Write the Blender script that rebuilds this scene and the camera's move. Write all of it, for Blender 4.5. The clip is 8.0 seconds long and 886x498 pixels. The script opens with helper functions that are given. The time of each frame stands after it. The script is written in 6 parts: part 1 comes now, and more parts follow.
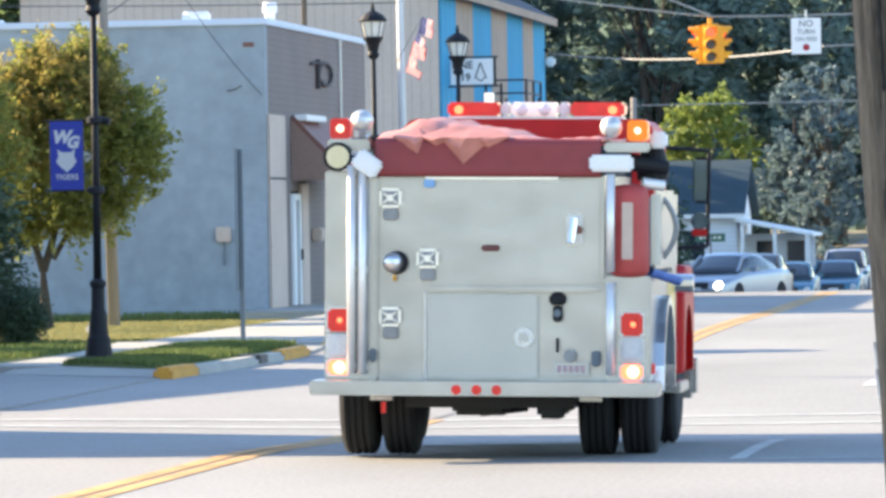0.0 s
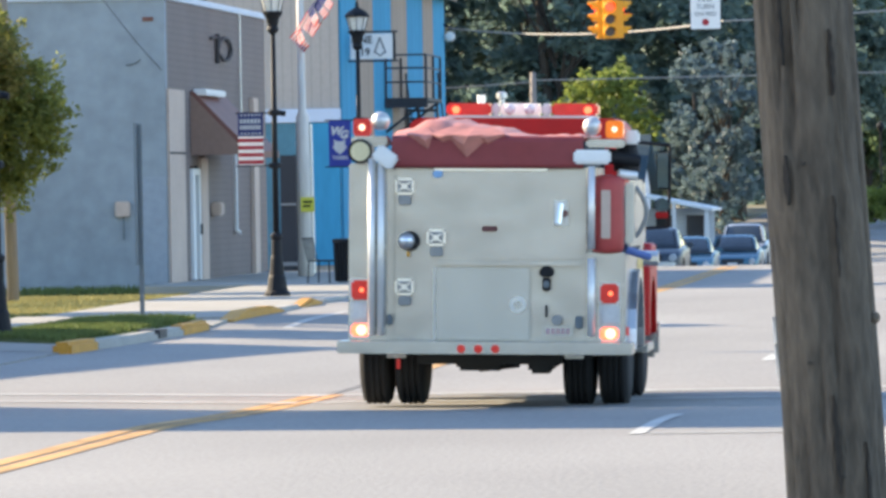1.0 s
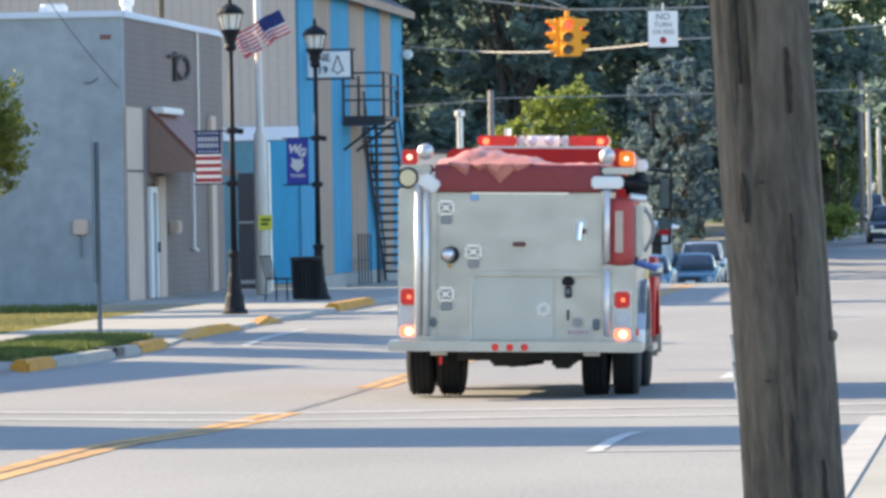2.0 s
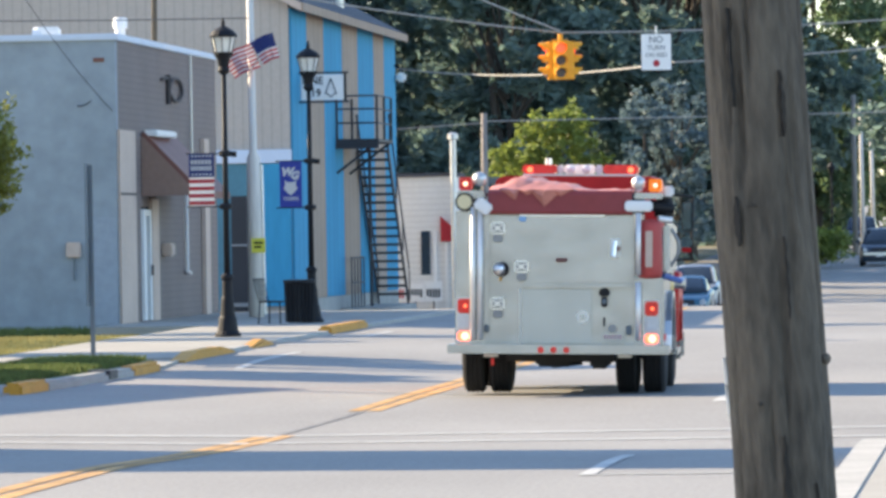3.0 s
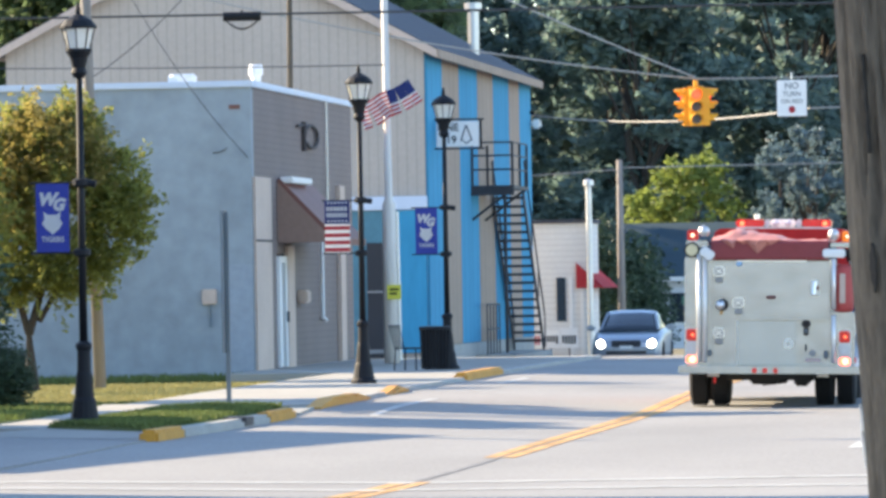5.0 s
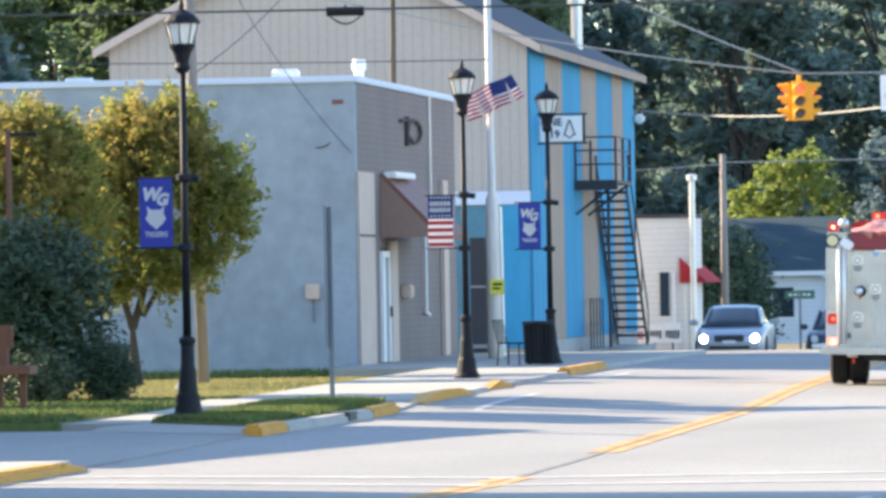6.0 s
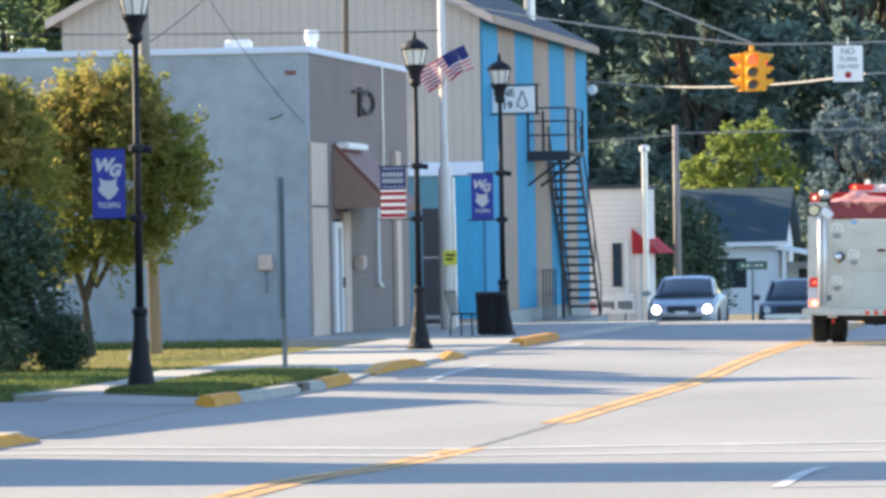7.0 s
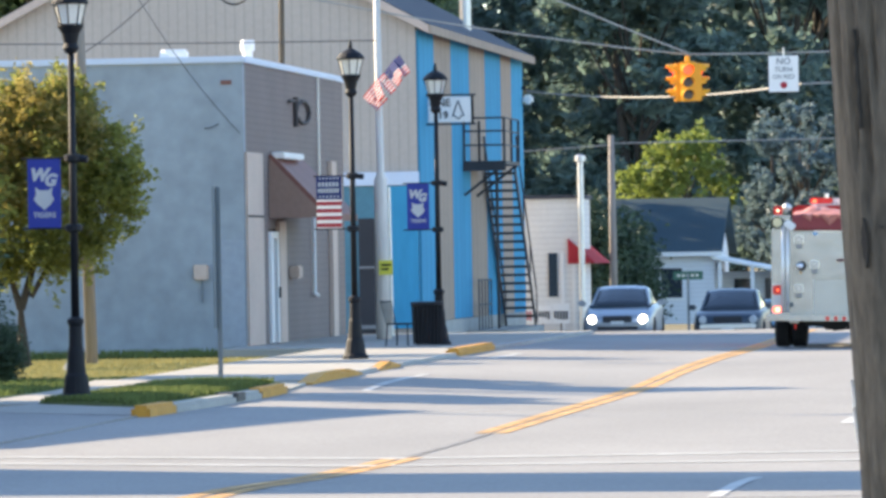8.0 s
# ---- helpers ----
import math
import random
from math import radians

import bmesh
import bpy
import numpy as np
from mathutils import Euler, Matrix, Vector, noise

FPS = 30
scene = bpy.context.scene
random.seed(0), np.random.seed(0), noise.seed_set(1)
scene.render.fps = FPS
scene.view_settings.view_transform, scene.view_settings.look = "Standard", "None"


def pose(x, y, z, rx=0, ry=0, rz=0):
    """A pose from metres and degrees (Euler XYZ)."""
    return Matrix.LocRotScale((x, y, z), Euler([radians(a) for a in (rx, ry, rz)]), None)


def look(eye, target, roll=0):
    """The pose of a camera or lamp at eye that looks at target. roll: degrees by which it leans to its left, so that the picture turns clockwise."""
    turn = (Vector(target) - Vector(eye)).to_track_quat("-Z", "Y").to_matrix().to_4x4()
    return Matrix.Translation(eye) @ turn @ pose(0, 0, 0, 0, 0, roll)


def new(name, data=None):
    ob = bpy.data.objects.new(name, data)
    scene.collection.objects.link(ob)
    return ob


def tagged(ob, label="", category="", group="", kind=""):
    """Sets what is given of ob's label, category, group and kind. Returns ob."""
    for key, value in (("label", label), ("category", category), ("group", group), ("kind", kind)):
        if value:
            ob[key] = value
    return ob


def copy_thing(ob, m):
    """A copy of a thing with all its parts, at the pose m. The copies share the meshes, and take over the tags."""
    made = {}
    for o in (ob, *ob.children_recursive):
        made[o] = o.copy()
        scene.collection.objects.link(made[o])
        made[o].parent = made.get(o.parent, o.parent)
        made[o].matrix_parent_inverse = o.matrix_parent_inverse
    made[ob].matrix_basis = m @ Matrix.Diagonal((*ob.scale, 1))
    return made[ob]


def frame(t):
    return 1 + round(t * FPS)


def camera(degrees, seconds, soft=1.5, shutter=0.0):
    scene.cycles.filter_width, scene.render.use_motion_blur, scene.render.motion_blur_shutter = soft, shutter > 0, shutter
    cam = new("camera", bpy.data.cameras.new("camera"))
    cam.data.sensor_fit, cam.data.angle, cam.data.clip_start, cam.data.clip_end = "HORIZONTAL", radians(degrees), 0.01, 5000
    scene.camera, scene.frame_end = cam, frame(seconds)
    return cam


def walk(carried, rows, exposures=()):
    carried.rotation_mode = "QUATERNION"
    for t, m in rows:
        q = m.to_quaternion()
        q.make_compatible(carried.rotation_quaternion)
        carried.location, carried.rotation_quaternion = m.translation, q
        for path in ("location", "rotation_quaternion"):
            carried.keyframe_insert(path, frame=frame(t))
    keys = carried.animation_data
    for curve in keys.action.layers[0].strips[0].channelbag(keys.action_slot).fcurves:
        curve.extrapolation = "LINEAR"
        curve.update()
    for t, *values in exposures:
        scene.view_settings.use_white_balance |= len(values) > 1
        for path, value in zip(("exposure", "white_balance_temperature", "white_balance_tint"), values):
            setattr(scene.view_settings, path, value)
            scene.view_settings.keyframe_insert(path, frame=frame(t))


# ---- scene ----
cam = camera(7.477, 8.0, soft=3.2)


def aim(turn, tilt, roll):
    """Pose of the standing camera: turned left, tilted up and rolled, in degrees."""
    return pose(0, 0, 1.72, 90 + tilt, 0, turn) @ pose(0, 0, 0, 0, 0, roll)


walk(cam, [
    (0.0, aim(6.139, -0.228, -0.98)),
    (0.5, aim(5.790, -0.335, -0.99)),
    (1.0, aim(5.293, -0.456, -0.97)),
    (1.5, aim(4.957, -0.398, -0.97)),
    (2.8, aim(4.909, -0.159, -0.96)),
    (3.0, aim(4.872, -0.117, -0.95)),
    (3.5, aim(4.883, -0.014, -0.97)),
    (4.0, aim(5.120, 0.076, -1.02)),
    (4.5, aim(5.510, 0.170, -1.03)),
    (5.0, aim(6.011, 0.296, -1.00)),
    (5.2, aim(6.402, 0.383, -1.01)),
    (6.3, aim(6.895, 0.220, -1.02)),
    (6.5, aim(6.870, 0.192, -1.04)),
    (7.0, aim(6.489, 0.014, -1.02)),
    (7.5, aim(6.213, 0.052, -1.02)),
    (8.0, aim(5.945, 0.088, -1.00)),
], exposures=[(t, stops, 7050, 12) for t, stops in ((0, 1.76), (0.5, 1.57), (1.0, 1.47), (1.5, 1.42), (3.5, 1.4), (4.5, 1.53), (6.5, 1.79), (7.0, 1.59), (8.0, 1.58))])

# ---- light: clear low sun from the left side of the street ----
SUN_UP, SUN_AHEAD = 25, 22
world = bpy.data.worlds.new("sky")
world.use_nodes = True
scene.world = world
sky = world.node_tree.nodes.new("ShaderNodeTexSky")
sky.sky_type, sky.sun_disc = "NISHITA", False
sky.ozone_density, sky.dust_density = 4.0, 0.3
sky.sun_elevation, sky.sun_rotation = radians(SUN_UP), radians(270 + SUN_AHEAD)
world.node_tree.nodes["Background"].inputs[1].default_value = 0.16
world.node_tree.links.new(sky.outputs[0], world.node_tree.nodes["Background"].inputs[0])
sun = new("sun", bpy.data.lights.new("sun", "SUN"))
sun.data.energy, sun.data.angle, sun.data.color = 4.6, radians(0.5), (1.0, 0.85, 0.62)
sun.matrix_basis = look((-90 * math.cos(radians(SUN_AHEAD)), 90 * math.sin(radians(SUN_AHEAD)), 90 * math.tan(radians(SUN_UP))), (0, 0, 0))


# ---- materials ----
def mat(name, colour, rough=0.6, metal=0.0, vary=0.15, grain=40.0, stain=1.2, bump=0.15, glow=0.0, pieces=0.0, stretch=(1, 1, 1), soft_light=0.0):
    """Surface with grain and larger stains around a base colour."""
    m = bpy.data.materials.new(name)
    m.use_nodes = True
    nt = m.node_tree
    n, l = nt.nodes, nt.links
    b = n["Principled BSDF"]
    b.inputs["Roughness"].default_value, b.inputs["Metallic"].default_value = rough, metal
    co = n.new("ShaderNodeTexCoord")
    mp = n.new("ShaderNodeMapping")
    mp.inputs["Scale"].default_value = stretch
    l.new(co.outputs["Object"], mp.inputs[0])
    fine, big = n.new("ShaderNodeTexNoise"), n.new("ShaderNodeTexNoise")
    fine.inputs["Scale"].default_value, fine.inputs["Detail"].default_value = grain, 4
    big.inputs["Scale"].default_value, big.inputs["Detail"].default_value = stain, 5
    l.new(mp.outputs[0], fine.inputs[0])
    l.new(mp.outputs[0], big.inputs[0])
    add = n.new("ShaderNodeMath")
    l.new(fine.outputs[0], add.inputs[0])
    l.new(big.outputs[0], add.inputs[1])
    last = add.outputs[0]
    lo, hi = 0.6, 1.4
    if pieces:
        geo = n.new("ShaderNodeNewGeometry")
        mul = n.new("ShaderNodeMath")
        mul.operation = "MULTIPLY_ADD"
        mul.inputs[1].default_value = pieces
        l.new(geo.outputs["Random Per Island"], mul.inputs[0])
        l.new(last, mul.inputs[2])
        last, hi = mul.outputs[0], hi + pieces
    rng = n.new("ShaderNodeMapRange")
    rng.inputs["From Min"].default_value, rng.inputs["From Max"].default_value = lo, hi
    l.new(last, rng.inputs[0])
    mix = n.new("ShaderNodeMix")
    mix.data_type = "RGBA"
    mix.inputs[6].default_value = (*[c * (1 - vary) for c in colour], 1)
    mix.inputs[7].default_value = (*[min(1, c * (1 + vary)) for c in colour], 1)
    l.new(rng.outputs[0], mix.inputs[0])
    l.new(mix.outputs[2], b.inputs["Base Color"])
    if bump:
        bp = n.new("ShaderNodeBump")
        bp.inputs["Strength"].default_value, bp.inputs["Distance"].default_value = bump, 0.02
        l.new(fine.outputs[0], bp.inputs["Height"])
        l.new(bp.outputs[0], b.inputs["Normal"])
    if glow:
        b.inputs["Emission Color"].default_value = (*colour, 1)
        b.inputs["Emission Strength"].default_value = glow
    if soft_light:
        tr = n.new("ShaderNodeBsdfTranslucent")
        l.new(mix.outputs[2], tr.inputs[0])
        ms = n.new("ShaderNodeMixShader")
        ms.inputs[0].default_value = soft_light
        l.new(b.outputs[0], ms.inputs[1])
        l.new(tr.outputs[0], ms.inputs[2])
        l.new(ms.outputs[0], n["Material Output"].inputs[0])
    return m


def lined(name, colour, axis, pitch, depth=0.35, **k):
    """A surface with regular ribs or courses along an axis (siding, ribbed steel)."""
    m = mat(name, colour, **k)
    n, l = m.node_tree.nodes, m.node_tree.links
    co, wave, bp = n.new("ShaderNodeTexCoord"), n.new("ShaderNodeTexWave"), n.new("ShaderNodeBump")
    wave.bands_direction, wave.wave_profile = axis, "SAW"
    wave.inputs["Scale"].default_value = 2 * math.pi / 20 / pitch
    l.new(co.outputs["Object"], wave.inputs[0])
    bp.inputs["Strength"].default_value, bp.inputs["Distance"].default_value = depth, 0.02
    l.new(wave.outputs[1], bp.inputs["Height"])
    b = n["Principled BSDF"]
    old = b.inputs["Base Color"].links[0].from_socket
    # groove shade put into the colour: base dimmed at each rib's low edge
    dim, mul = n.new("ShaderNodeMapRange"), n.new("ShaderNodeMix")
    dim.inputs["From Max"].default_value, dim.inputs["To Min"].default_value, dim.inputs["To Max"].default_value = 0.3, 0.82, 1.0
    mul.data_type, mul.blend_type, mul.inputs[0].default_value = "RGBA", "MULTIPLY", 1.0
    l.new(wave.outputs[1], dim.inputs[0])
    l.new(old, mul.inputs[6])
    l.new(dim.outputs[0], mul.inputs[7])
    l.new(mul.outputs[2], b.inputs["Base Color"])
    l.new(bp.outputs[0], n["Principled BSDF"].inputs["Normal"])
    return m


ASPHALT = mat("worn_asphalt", (0.25, 0.242, 0.226), 0.85, vary=0.3, grain=25, stain=0.25, bump=0.3, stretch=(1, 0.35, 1))
CONCRETE = mat("concrete", (0.33, 0.315, 0.275), 0.9, vary=0.15, grain=30, stain=0.6, bump=0.3)
KERB = mat("kerb_concrete", (0.38, 0.37, 0.34), 0.9, vary=0.22, grain=18, stain=1.5, bump=0.4)
YELLOW = mat("yellow_paint", (0.56, 0.265, 0.03), 0.7, vary=0.22, grain=14, stain=1.4)
LINE_YELLOW = mat("worn_yellow_line", (0.48, 0.27, 0.09), 0.8, vary=0.5, grain=6, stain=0.8, bump=0.1)
LINE_WHITE = mat("worn_white_line", (0.44, 0.44, 0.42), 0.8, vary=0.28, grain=6, stain=0.8, bump=0.1)
GRASS = mat("grass", (0.125, 0.16, 0.045), 0.9, vary=0.45, grain=8, stain=0.7, pieces=0.5, soft_light=0.3)
DRY = mat("dry_grass", (0.33, 0.29, 0.11), 0.95, vary=0.3, grain=9, stain=0.7, pieces=0.4, soft_light=0.2)
DRYSOIL = mat("dry_turf", (0.27, 0.24, 0.1), 0.95, vary=0.3, grain=7, stain=0.8)
TURF = mat("turf", (0.09, 0.12, 0.03), 0.95, vary=0.35, grain=9)
SOIL = mat("soil", (0.16, 0.14, 0.08), 0.95, vary=0.3, grain=12)
BLOCK = mat("painted_block", (0.29, 0.33, 0.355), 0.85, vary=0.22, grain=3, stain=0.45, bump=0.1)
COPING = mat("light_coping", (0.6, 0.66, 0.75), 0.6, vary=0.08)
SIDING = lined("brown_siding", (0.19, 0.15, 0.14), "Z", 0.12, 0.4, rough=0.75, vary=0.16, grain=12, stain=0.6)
TAN = mat("tan_paint", (0.56, 0.43, 0.35), 0.75, vary=0.12, grain=14)
AWNING = mat("brown_metal_awning", (0.19, 0.075, 0.055), 0.6, vary=0.15, grain=12)
WHITE = mat("white_paint", (0.78, 0.78, 0.76), 0.6, vary=0.06)
DARK = mat("dark_interior", (0.025, 0.025, 0.03), 0.6, vary=0.3)
GLASS = mat("dark_window_glass", (0.03, 0.04, 0.05), 0.05, vary=0.2, grain=2, bump=0)
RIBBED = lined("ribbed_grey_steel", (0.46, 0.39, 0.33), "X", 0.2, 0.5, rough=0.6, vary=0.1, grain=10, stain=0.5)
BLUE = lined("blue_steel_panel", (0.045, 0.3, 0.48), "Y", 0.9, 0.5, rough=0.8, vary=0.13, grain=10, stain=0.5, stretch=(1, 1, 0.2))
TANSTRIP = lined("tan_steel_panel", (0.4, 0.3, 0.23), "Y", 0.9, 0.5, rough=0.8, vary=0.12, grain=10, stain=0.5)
for m in (BLUE, TANSTRIP):
    m.node_tree.nodes["Principled BSDF"].inputs["Specular IOR Level"].default_value = 0.15
TEAL = mat("teal_paint", (0.07, 0.2, 0.25), 0.6, vary=0.15, grain=10)
SHINGLE = mat("dark_shingle", (0.05, 0.058, 0.075), 0.9, vary=0.25, grain=14, stain=1, bump=0.4)
BLACK = mat("black_painted_steel", (0.009, 0.01, 0.013), 0.6, vary=0.3, grain=20, bump=0.05)
BLACK.node_tree.nodes["Principled BSDF"].inputs["Specular IOR Level"].default_value = 0.25
IRON = mat("weathered_black_iron", (0.03, 0.03, 0.036), 0.6, vary=0.3)
LAMPGLASS = mat("frosted_lamp_glass", (0.9, 0.9, 0.86), 0.3, vary=0.06, soft_light=0.35)
POST = mat("green_grey_post", (0.13, 0.16, 0.18), 0.6, vary=0.2)
SPLITWOOD = mat("split_pole_wood", (0.105, 0.081, 0.058), 0.92, vary=0.6, grain=42, stain=6, bump=0.9, stretch=(1, 1, 0.24))
CHECKWOOD = mat("dark_split_wood", (0.035, 0.028, 0.022), 0.95, vary=0.3, grain=30)
WOOD = mat("weathered_pole_wood", (0.1, 0.078, 0.052), 0.92, vary=0.5, grain=22, stain=3.0, bump=0.9, stretch=(1, 1, 0.06))
PALEWOOD = mat("pale_pole_wood", (0.7, 0.65, 0.58), 0.9, vary=0.2, grain=16, stain=2, bump=0.5, stretch=(1, 1, 0.1))
GREYWOOD = mat("grey_brown_pole_wood", (0.27, 0.235, 0.205), 0.9, vary=0.25, grain=16, stain=2, bump=0.5, stretch=(1, 1, 0.1))
REDWOOD = mat("red_brown_timber", (0.16, 0.07, 0.042), 0.8, vary=0.25, stretch=(1, 1, 0.2))
BANNER = mat("blue_banner_cloth", (0.04, 0.06, 0.33), 0.8, vary=0.12, soft_light=0.25)
NAVY = mat("navy_cloth", (0.025, 0.04, 0.16), 0.85, vary=0.15, soft_light=0.25)
RED_CLOTH = mat("red_cloth", (0.55, 0.045, 0.06), 0.85, vary=0.12, soft_light=0.3)
WHITE_CLOTH = mat("white_cloth", (0.76, 0.75, 0.74), 0.85, vary=0.06, soft_light=0.45)
SIGNAL = mat("signal_yellow", (0.85, 0.36, 0.01), 0.5, vary=0.1)
LENS_RED = mat("lit_red_lens", (1.0, 0.06, 0.02), 0.3, vary=0.05, glow=0.9)
LENS_DARK = mat("unlit_lens", (0.05, 0.03, 0.02), 0.3)
CABLE = mat("cable", (0.3, 0.29, 0.27), 0.6, vary=0.1)
DARKCABLE = mat("dark_cable", (0.05, 0.05, 0.05), 0.6, vary=0.1)
GALV = mat("galvanised_pipe", (0.62, 0.62, 0.6), 0.35, 0.6, vary=0.15)
BARK = mat("bark", (0.055, 0.044, 0.034), 0.95, vary=0.3, grain=16, bump=0.8, stretch=(1, 1, 0.2))


def leaf_mat(name, colour, vary, soft_light=0.35):
    return mat(name, colour, 0.55, vary=vary, grain=1.5, stain=0.35, bump=0, pieces=0.9, soft_light=soft_light)


# distance haze put into the green: lightened and shifted to blue
LEAF_DARK = leaf_mat("hazed_green_leaves", (0.15, 0.22, 0.19), 0.52, 0.55)
LEAF_MID = leaf_mat("mid_green_leaves", (0.115, 0.17, 0.08), 0.6, 0.55)
# blue-green needles, lightened in colour to stand in for haze
LEAF_BLUE = leaf_mat("hazed_blue_green_needles", (0.15, 0.215, 0.225), 0.45, 0.4)
LEAF_LIME = leaf_mat("yellow_green_leaves", (0.22, 0.27, 0.06), 0.45, 0.5)
LEAF_AUTUMN = leaf_mat("green_gold_leaves", (0.24, 0.255, 0.065), 0.55, 0.65)
LEAF_GOLD = leaf_mat("golden_brown_leaves", (0.33, 0.27, 0.08), 0.5, 0.65)
LEAF_SHRUB = leaf_mat("dark_shrub_leaves", (0.05, 0.085, 0.045), 0.5, 0.2)

# fire engine
ALU = mat("brushed_aluminium", (0.42, 0.425, 0.425), 0.27, 0.8, vary=0.16, grain=2.2, stain=1.1, bump=0.2, stretch=(1, 1, 1.6))
ALU2 = mat("brushed_aluminium_door", (0.4, 0.425, 0.44), 0.26, 0.75, vary=0.1, grain=2, stain=1.2, bump=0.12)
GREYALU = mat("dull_grey_aluminium", (0.26, 0.27, 0.28), 0.45, 0.6, vary=0.2, grain=20)
RAILMETAL = mat("satin_bright_rail", (0.78, 0.77, 0.74), 0.42, 0.55, vary=0.08, grain=12)
CHROME = mat("chrome", (0.8, 0.79, 0.77), 0.3, 1.0, vary=0.04, bump=0)
ENGINE_RED = mat("fire_red_paint", (0.5, 0.014, 0.014), 0.45, vary=0.15, grain=5, bump=0)
ENGINE_RED.node_tree.nodes["Principled BSDF"].inputs["Specular IOR Level"].default_value = 0.25
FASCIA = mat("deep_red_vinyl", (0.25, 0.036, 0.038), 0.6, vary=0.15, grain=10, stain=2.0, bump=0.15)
PADDED = mat("padded_red_vinyl", (0.4, 0.05, 0.045), 0.55, vary=0.16, grain=9, stain=3, bump=0.2)
# cover top: sun on the vinyl put into a paler red
CANVAS = mat("sunlit_red_vinyl", (0.5, 0.19, 0.15), 0.6, vary=0.22, grain=10, stain=2.5, bump=0.25)
TYRE = mat("tyre_rubber", (0.011, 0.011, 0.012), 0.9, vary=0.25, grain=30)
UNDER = mat("grimy_chassis", (0.02, 0.02, 0.02), 0.8, vary=0.4)
TAIL_RED = mat("red_tail_lens", (0.5, 0.016, 0.012), 0.3, vary=0.4, grain=14, glow=0.14)
TAIL_LIT = mat("lit_tail_lens", (1.0, 0.14, 0.06), 0.3, vary=0.35, grain=18, glow=1.2)
TAIL_CLEAR = mat("clear_reversing_lens", (0.6, 0.6, 0.6), 0.25, vary=0.15)
BEACON_RED = mat("red_beacon", (0.45, 0.014, 0.014), 0.2, vary=0.3, glow=0.14)
BEACON_AMBER = mat("amber_beacon", (0.85, 0.17, 0.008), 0.2, vary=0.3, glow=0.2)
GLINT = mat("lamp_filament", (1.0, 0.55, 0.36), 0.3, vary=0.2, glow=0.9)
BAR_RED = mat("light_bar_red_lens", (0.5, 0.016, 0.018), 0.2, vary=0.35, grain=9, glow=0.15)
BAR_LIT = mat("light_bar_lit_lens", (0.8, 0.7, 0.66), 0.25, vary=0.3, grain=12, glow=0.15)
BAR_CLEAR = mat("light_bar_clear_lens", (0.7, 0.68, 0.66), 0.2, vary=0.2)
CREAM = mat("cream_lamp_face", (0.7, 0.6, 0.36), 0.35, vary=0.1)
SILVER = mat("silver_car_paint", (0.34, 0.38, 0.43), 0.28, 0.4, vary=0.04, bump=0)
CARBLUE = mat("blue_grey_car_paint", (0.03, 0.05, 0.075), 0.3, 0.0, vary=0.05, bump=0)
CARTEAL = mat("teal_car_paint", (0.06, 0.17, 0.24), 0.25, 0.2, vary=0.05, bump=0)
HEADLIGHT = mat("lit_headlight", (1.0, 0.96, 0.85), 0.2, vary=0.02, glow=4.0)


# ---- mesh helpers ----
def part(name, bm, material, parent=None, label="", smooth=False):
    me = bpy.data.meshes.new(name)
    bm.to_mesh(me)
    bm.free()
    for m in material if isinstance(material, (list, tuple)) else [material]:
        me.materials.append(m)
    if smooth:
        for p in me.polygons:
            p.use_smooth = True
    ob = new(name, me)
    ob.parent = parent
    return tagged(ob, label)


def box(bm, x0, x1, y0, y1, z0, z1, bevel=0.0, index=0):
    r = bmesh.ops.create_cube(bm, size=1)
    for v in r["verts"]:
        v.co = Vector(((x0 + x1) / 2 + v.co.x * (x1 - x0), (y0 + y1) / 2 + v.co.y * (y1 - y0), (z0 + z1) / 2 + v.co.z * (z1 - z0)))
    faces = {f for v in r["verts"] for f in v.link_faces}
    for f in faces:
        f.material_index = index
    if bevel:
        bmesh.ops.bevel(bm, geom=list({e for f in faces for e in f.edges}), offset=bevel, segments=2, affect="EDGES")
    return bm


def rod(bm, a, b, r, r2=None, seg=10, index=0):
    """A round bar from a to b."""
    a, b = Vector(a), Vector(b)
    d = b - a
    m = Matrix.Translation((a + b) / 2) @ d.to_track_quat("Z", "Y").to_matrix().to_4x4()
    r = bmesh.ops.create_cone(bm, cap_ends=True, segments=seg, radius1=r, radius2=r if r2 is None else r2, depth=d.length, matrix=m)
    for f in {f for v in r["verts"] for f in v.link_faces}:
        f.material_index = index
    return bm


def lathe(bm, profile, seg=16, centre=(0, 0), sides=None):
    """A turned form from (radius, height) pairs."""
    rings = []
    for r, z in profile:
        rings.append([bm.verts.new((centre[0] + r * math.cos(2 * math.pi * i / seg), centre[1] + r * math.sin(2 * math.pi * i / seg), z)) for i in range(seg)])
    for a, b in zip(rings, rings[1:]):
        for i in range(seg):
            bm.faces.new((a[i], a[(i + 1) % seg], b[(i + 1) % seg], b[i]))
    bm.faces.new(rings[0][::-1])
    bm.faces.new(rings[-1])
    return bm


def loft(bm, sections):
    """Skin over rings of equal count, closed at both ends."""
    rings = [[bm.verts.new(p) for p in s] for s in sections]
    k = len(rings[0])
    for a, b in zip(rings, rings[1:]):
        for i in range(k):
            bm.faces.new((a[i], a[(i + 1) % k], b[(i + 1) % k], b[i]))
    bm.faces.new(rings[0][::-1])
    bm.faces.new(rings[-1])
    bmesh.ops.recalc_face_normals(bm, faces=bm.faces[:])
    return bm


def slab(bm, points, y0, y1):
    """An outline in x, z pushed along y."""
    return loft(bm, [[(x, y0, z) for x, z in points], [(x, y1, z) for x, z in points]])


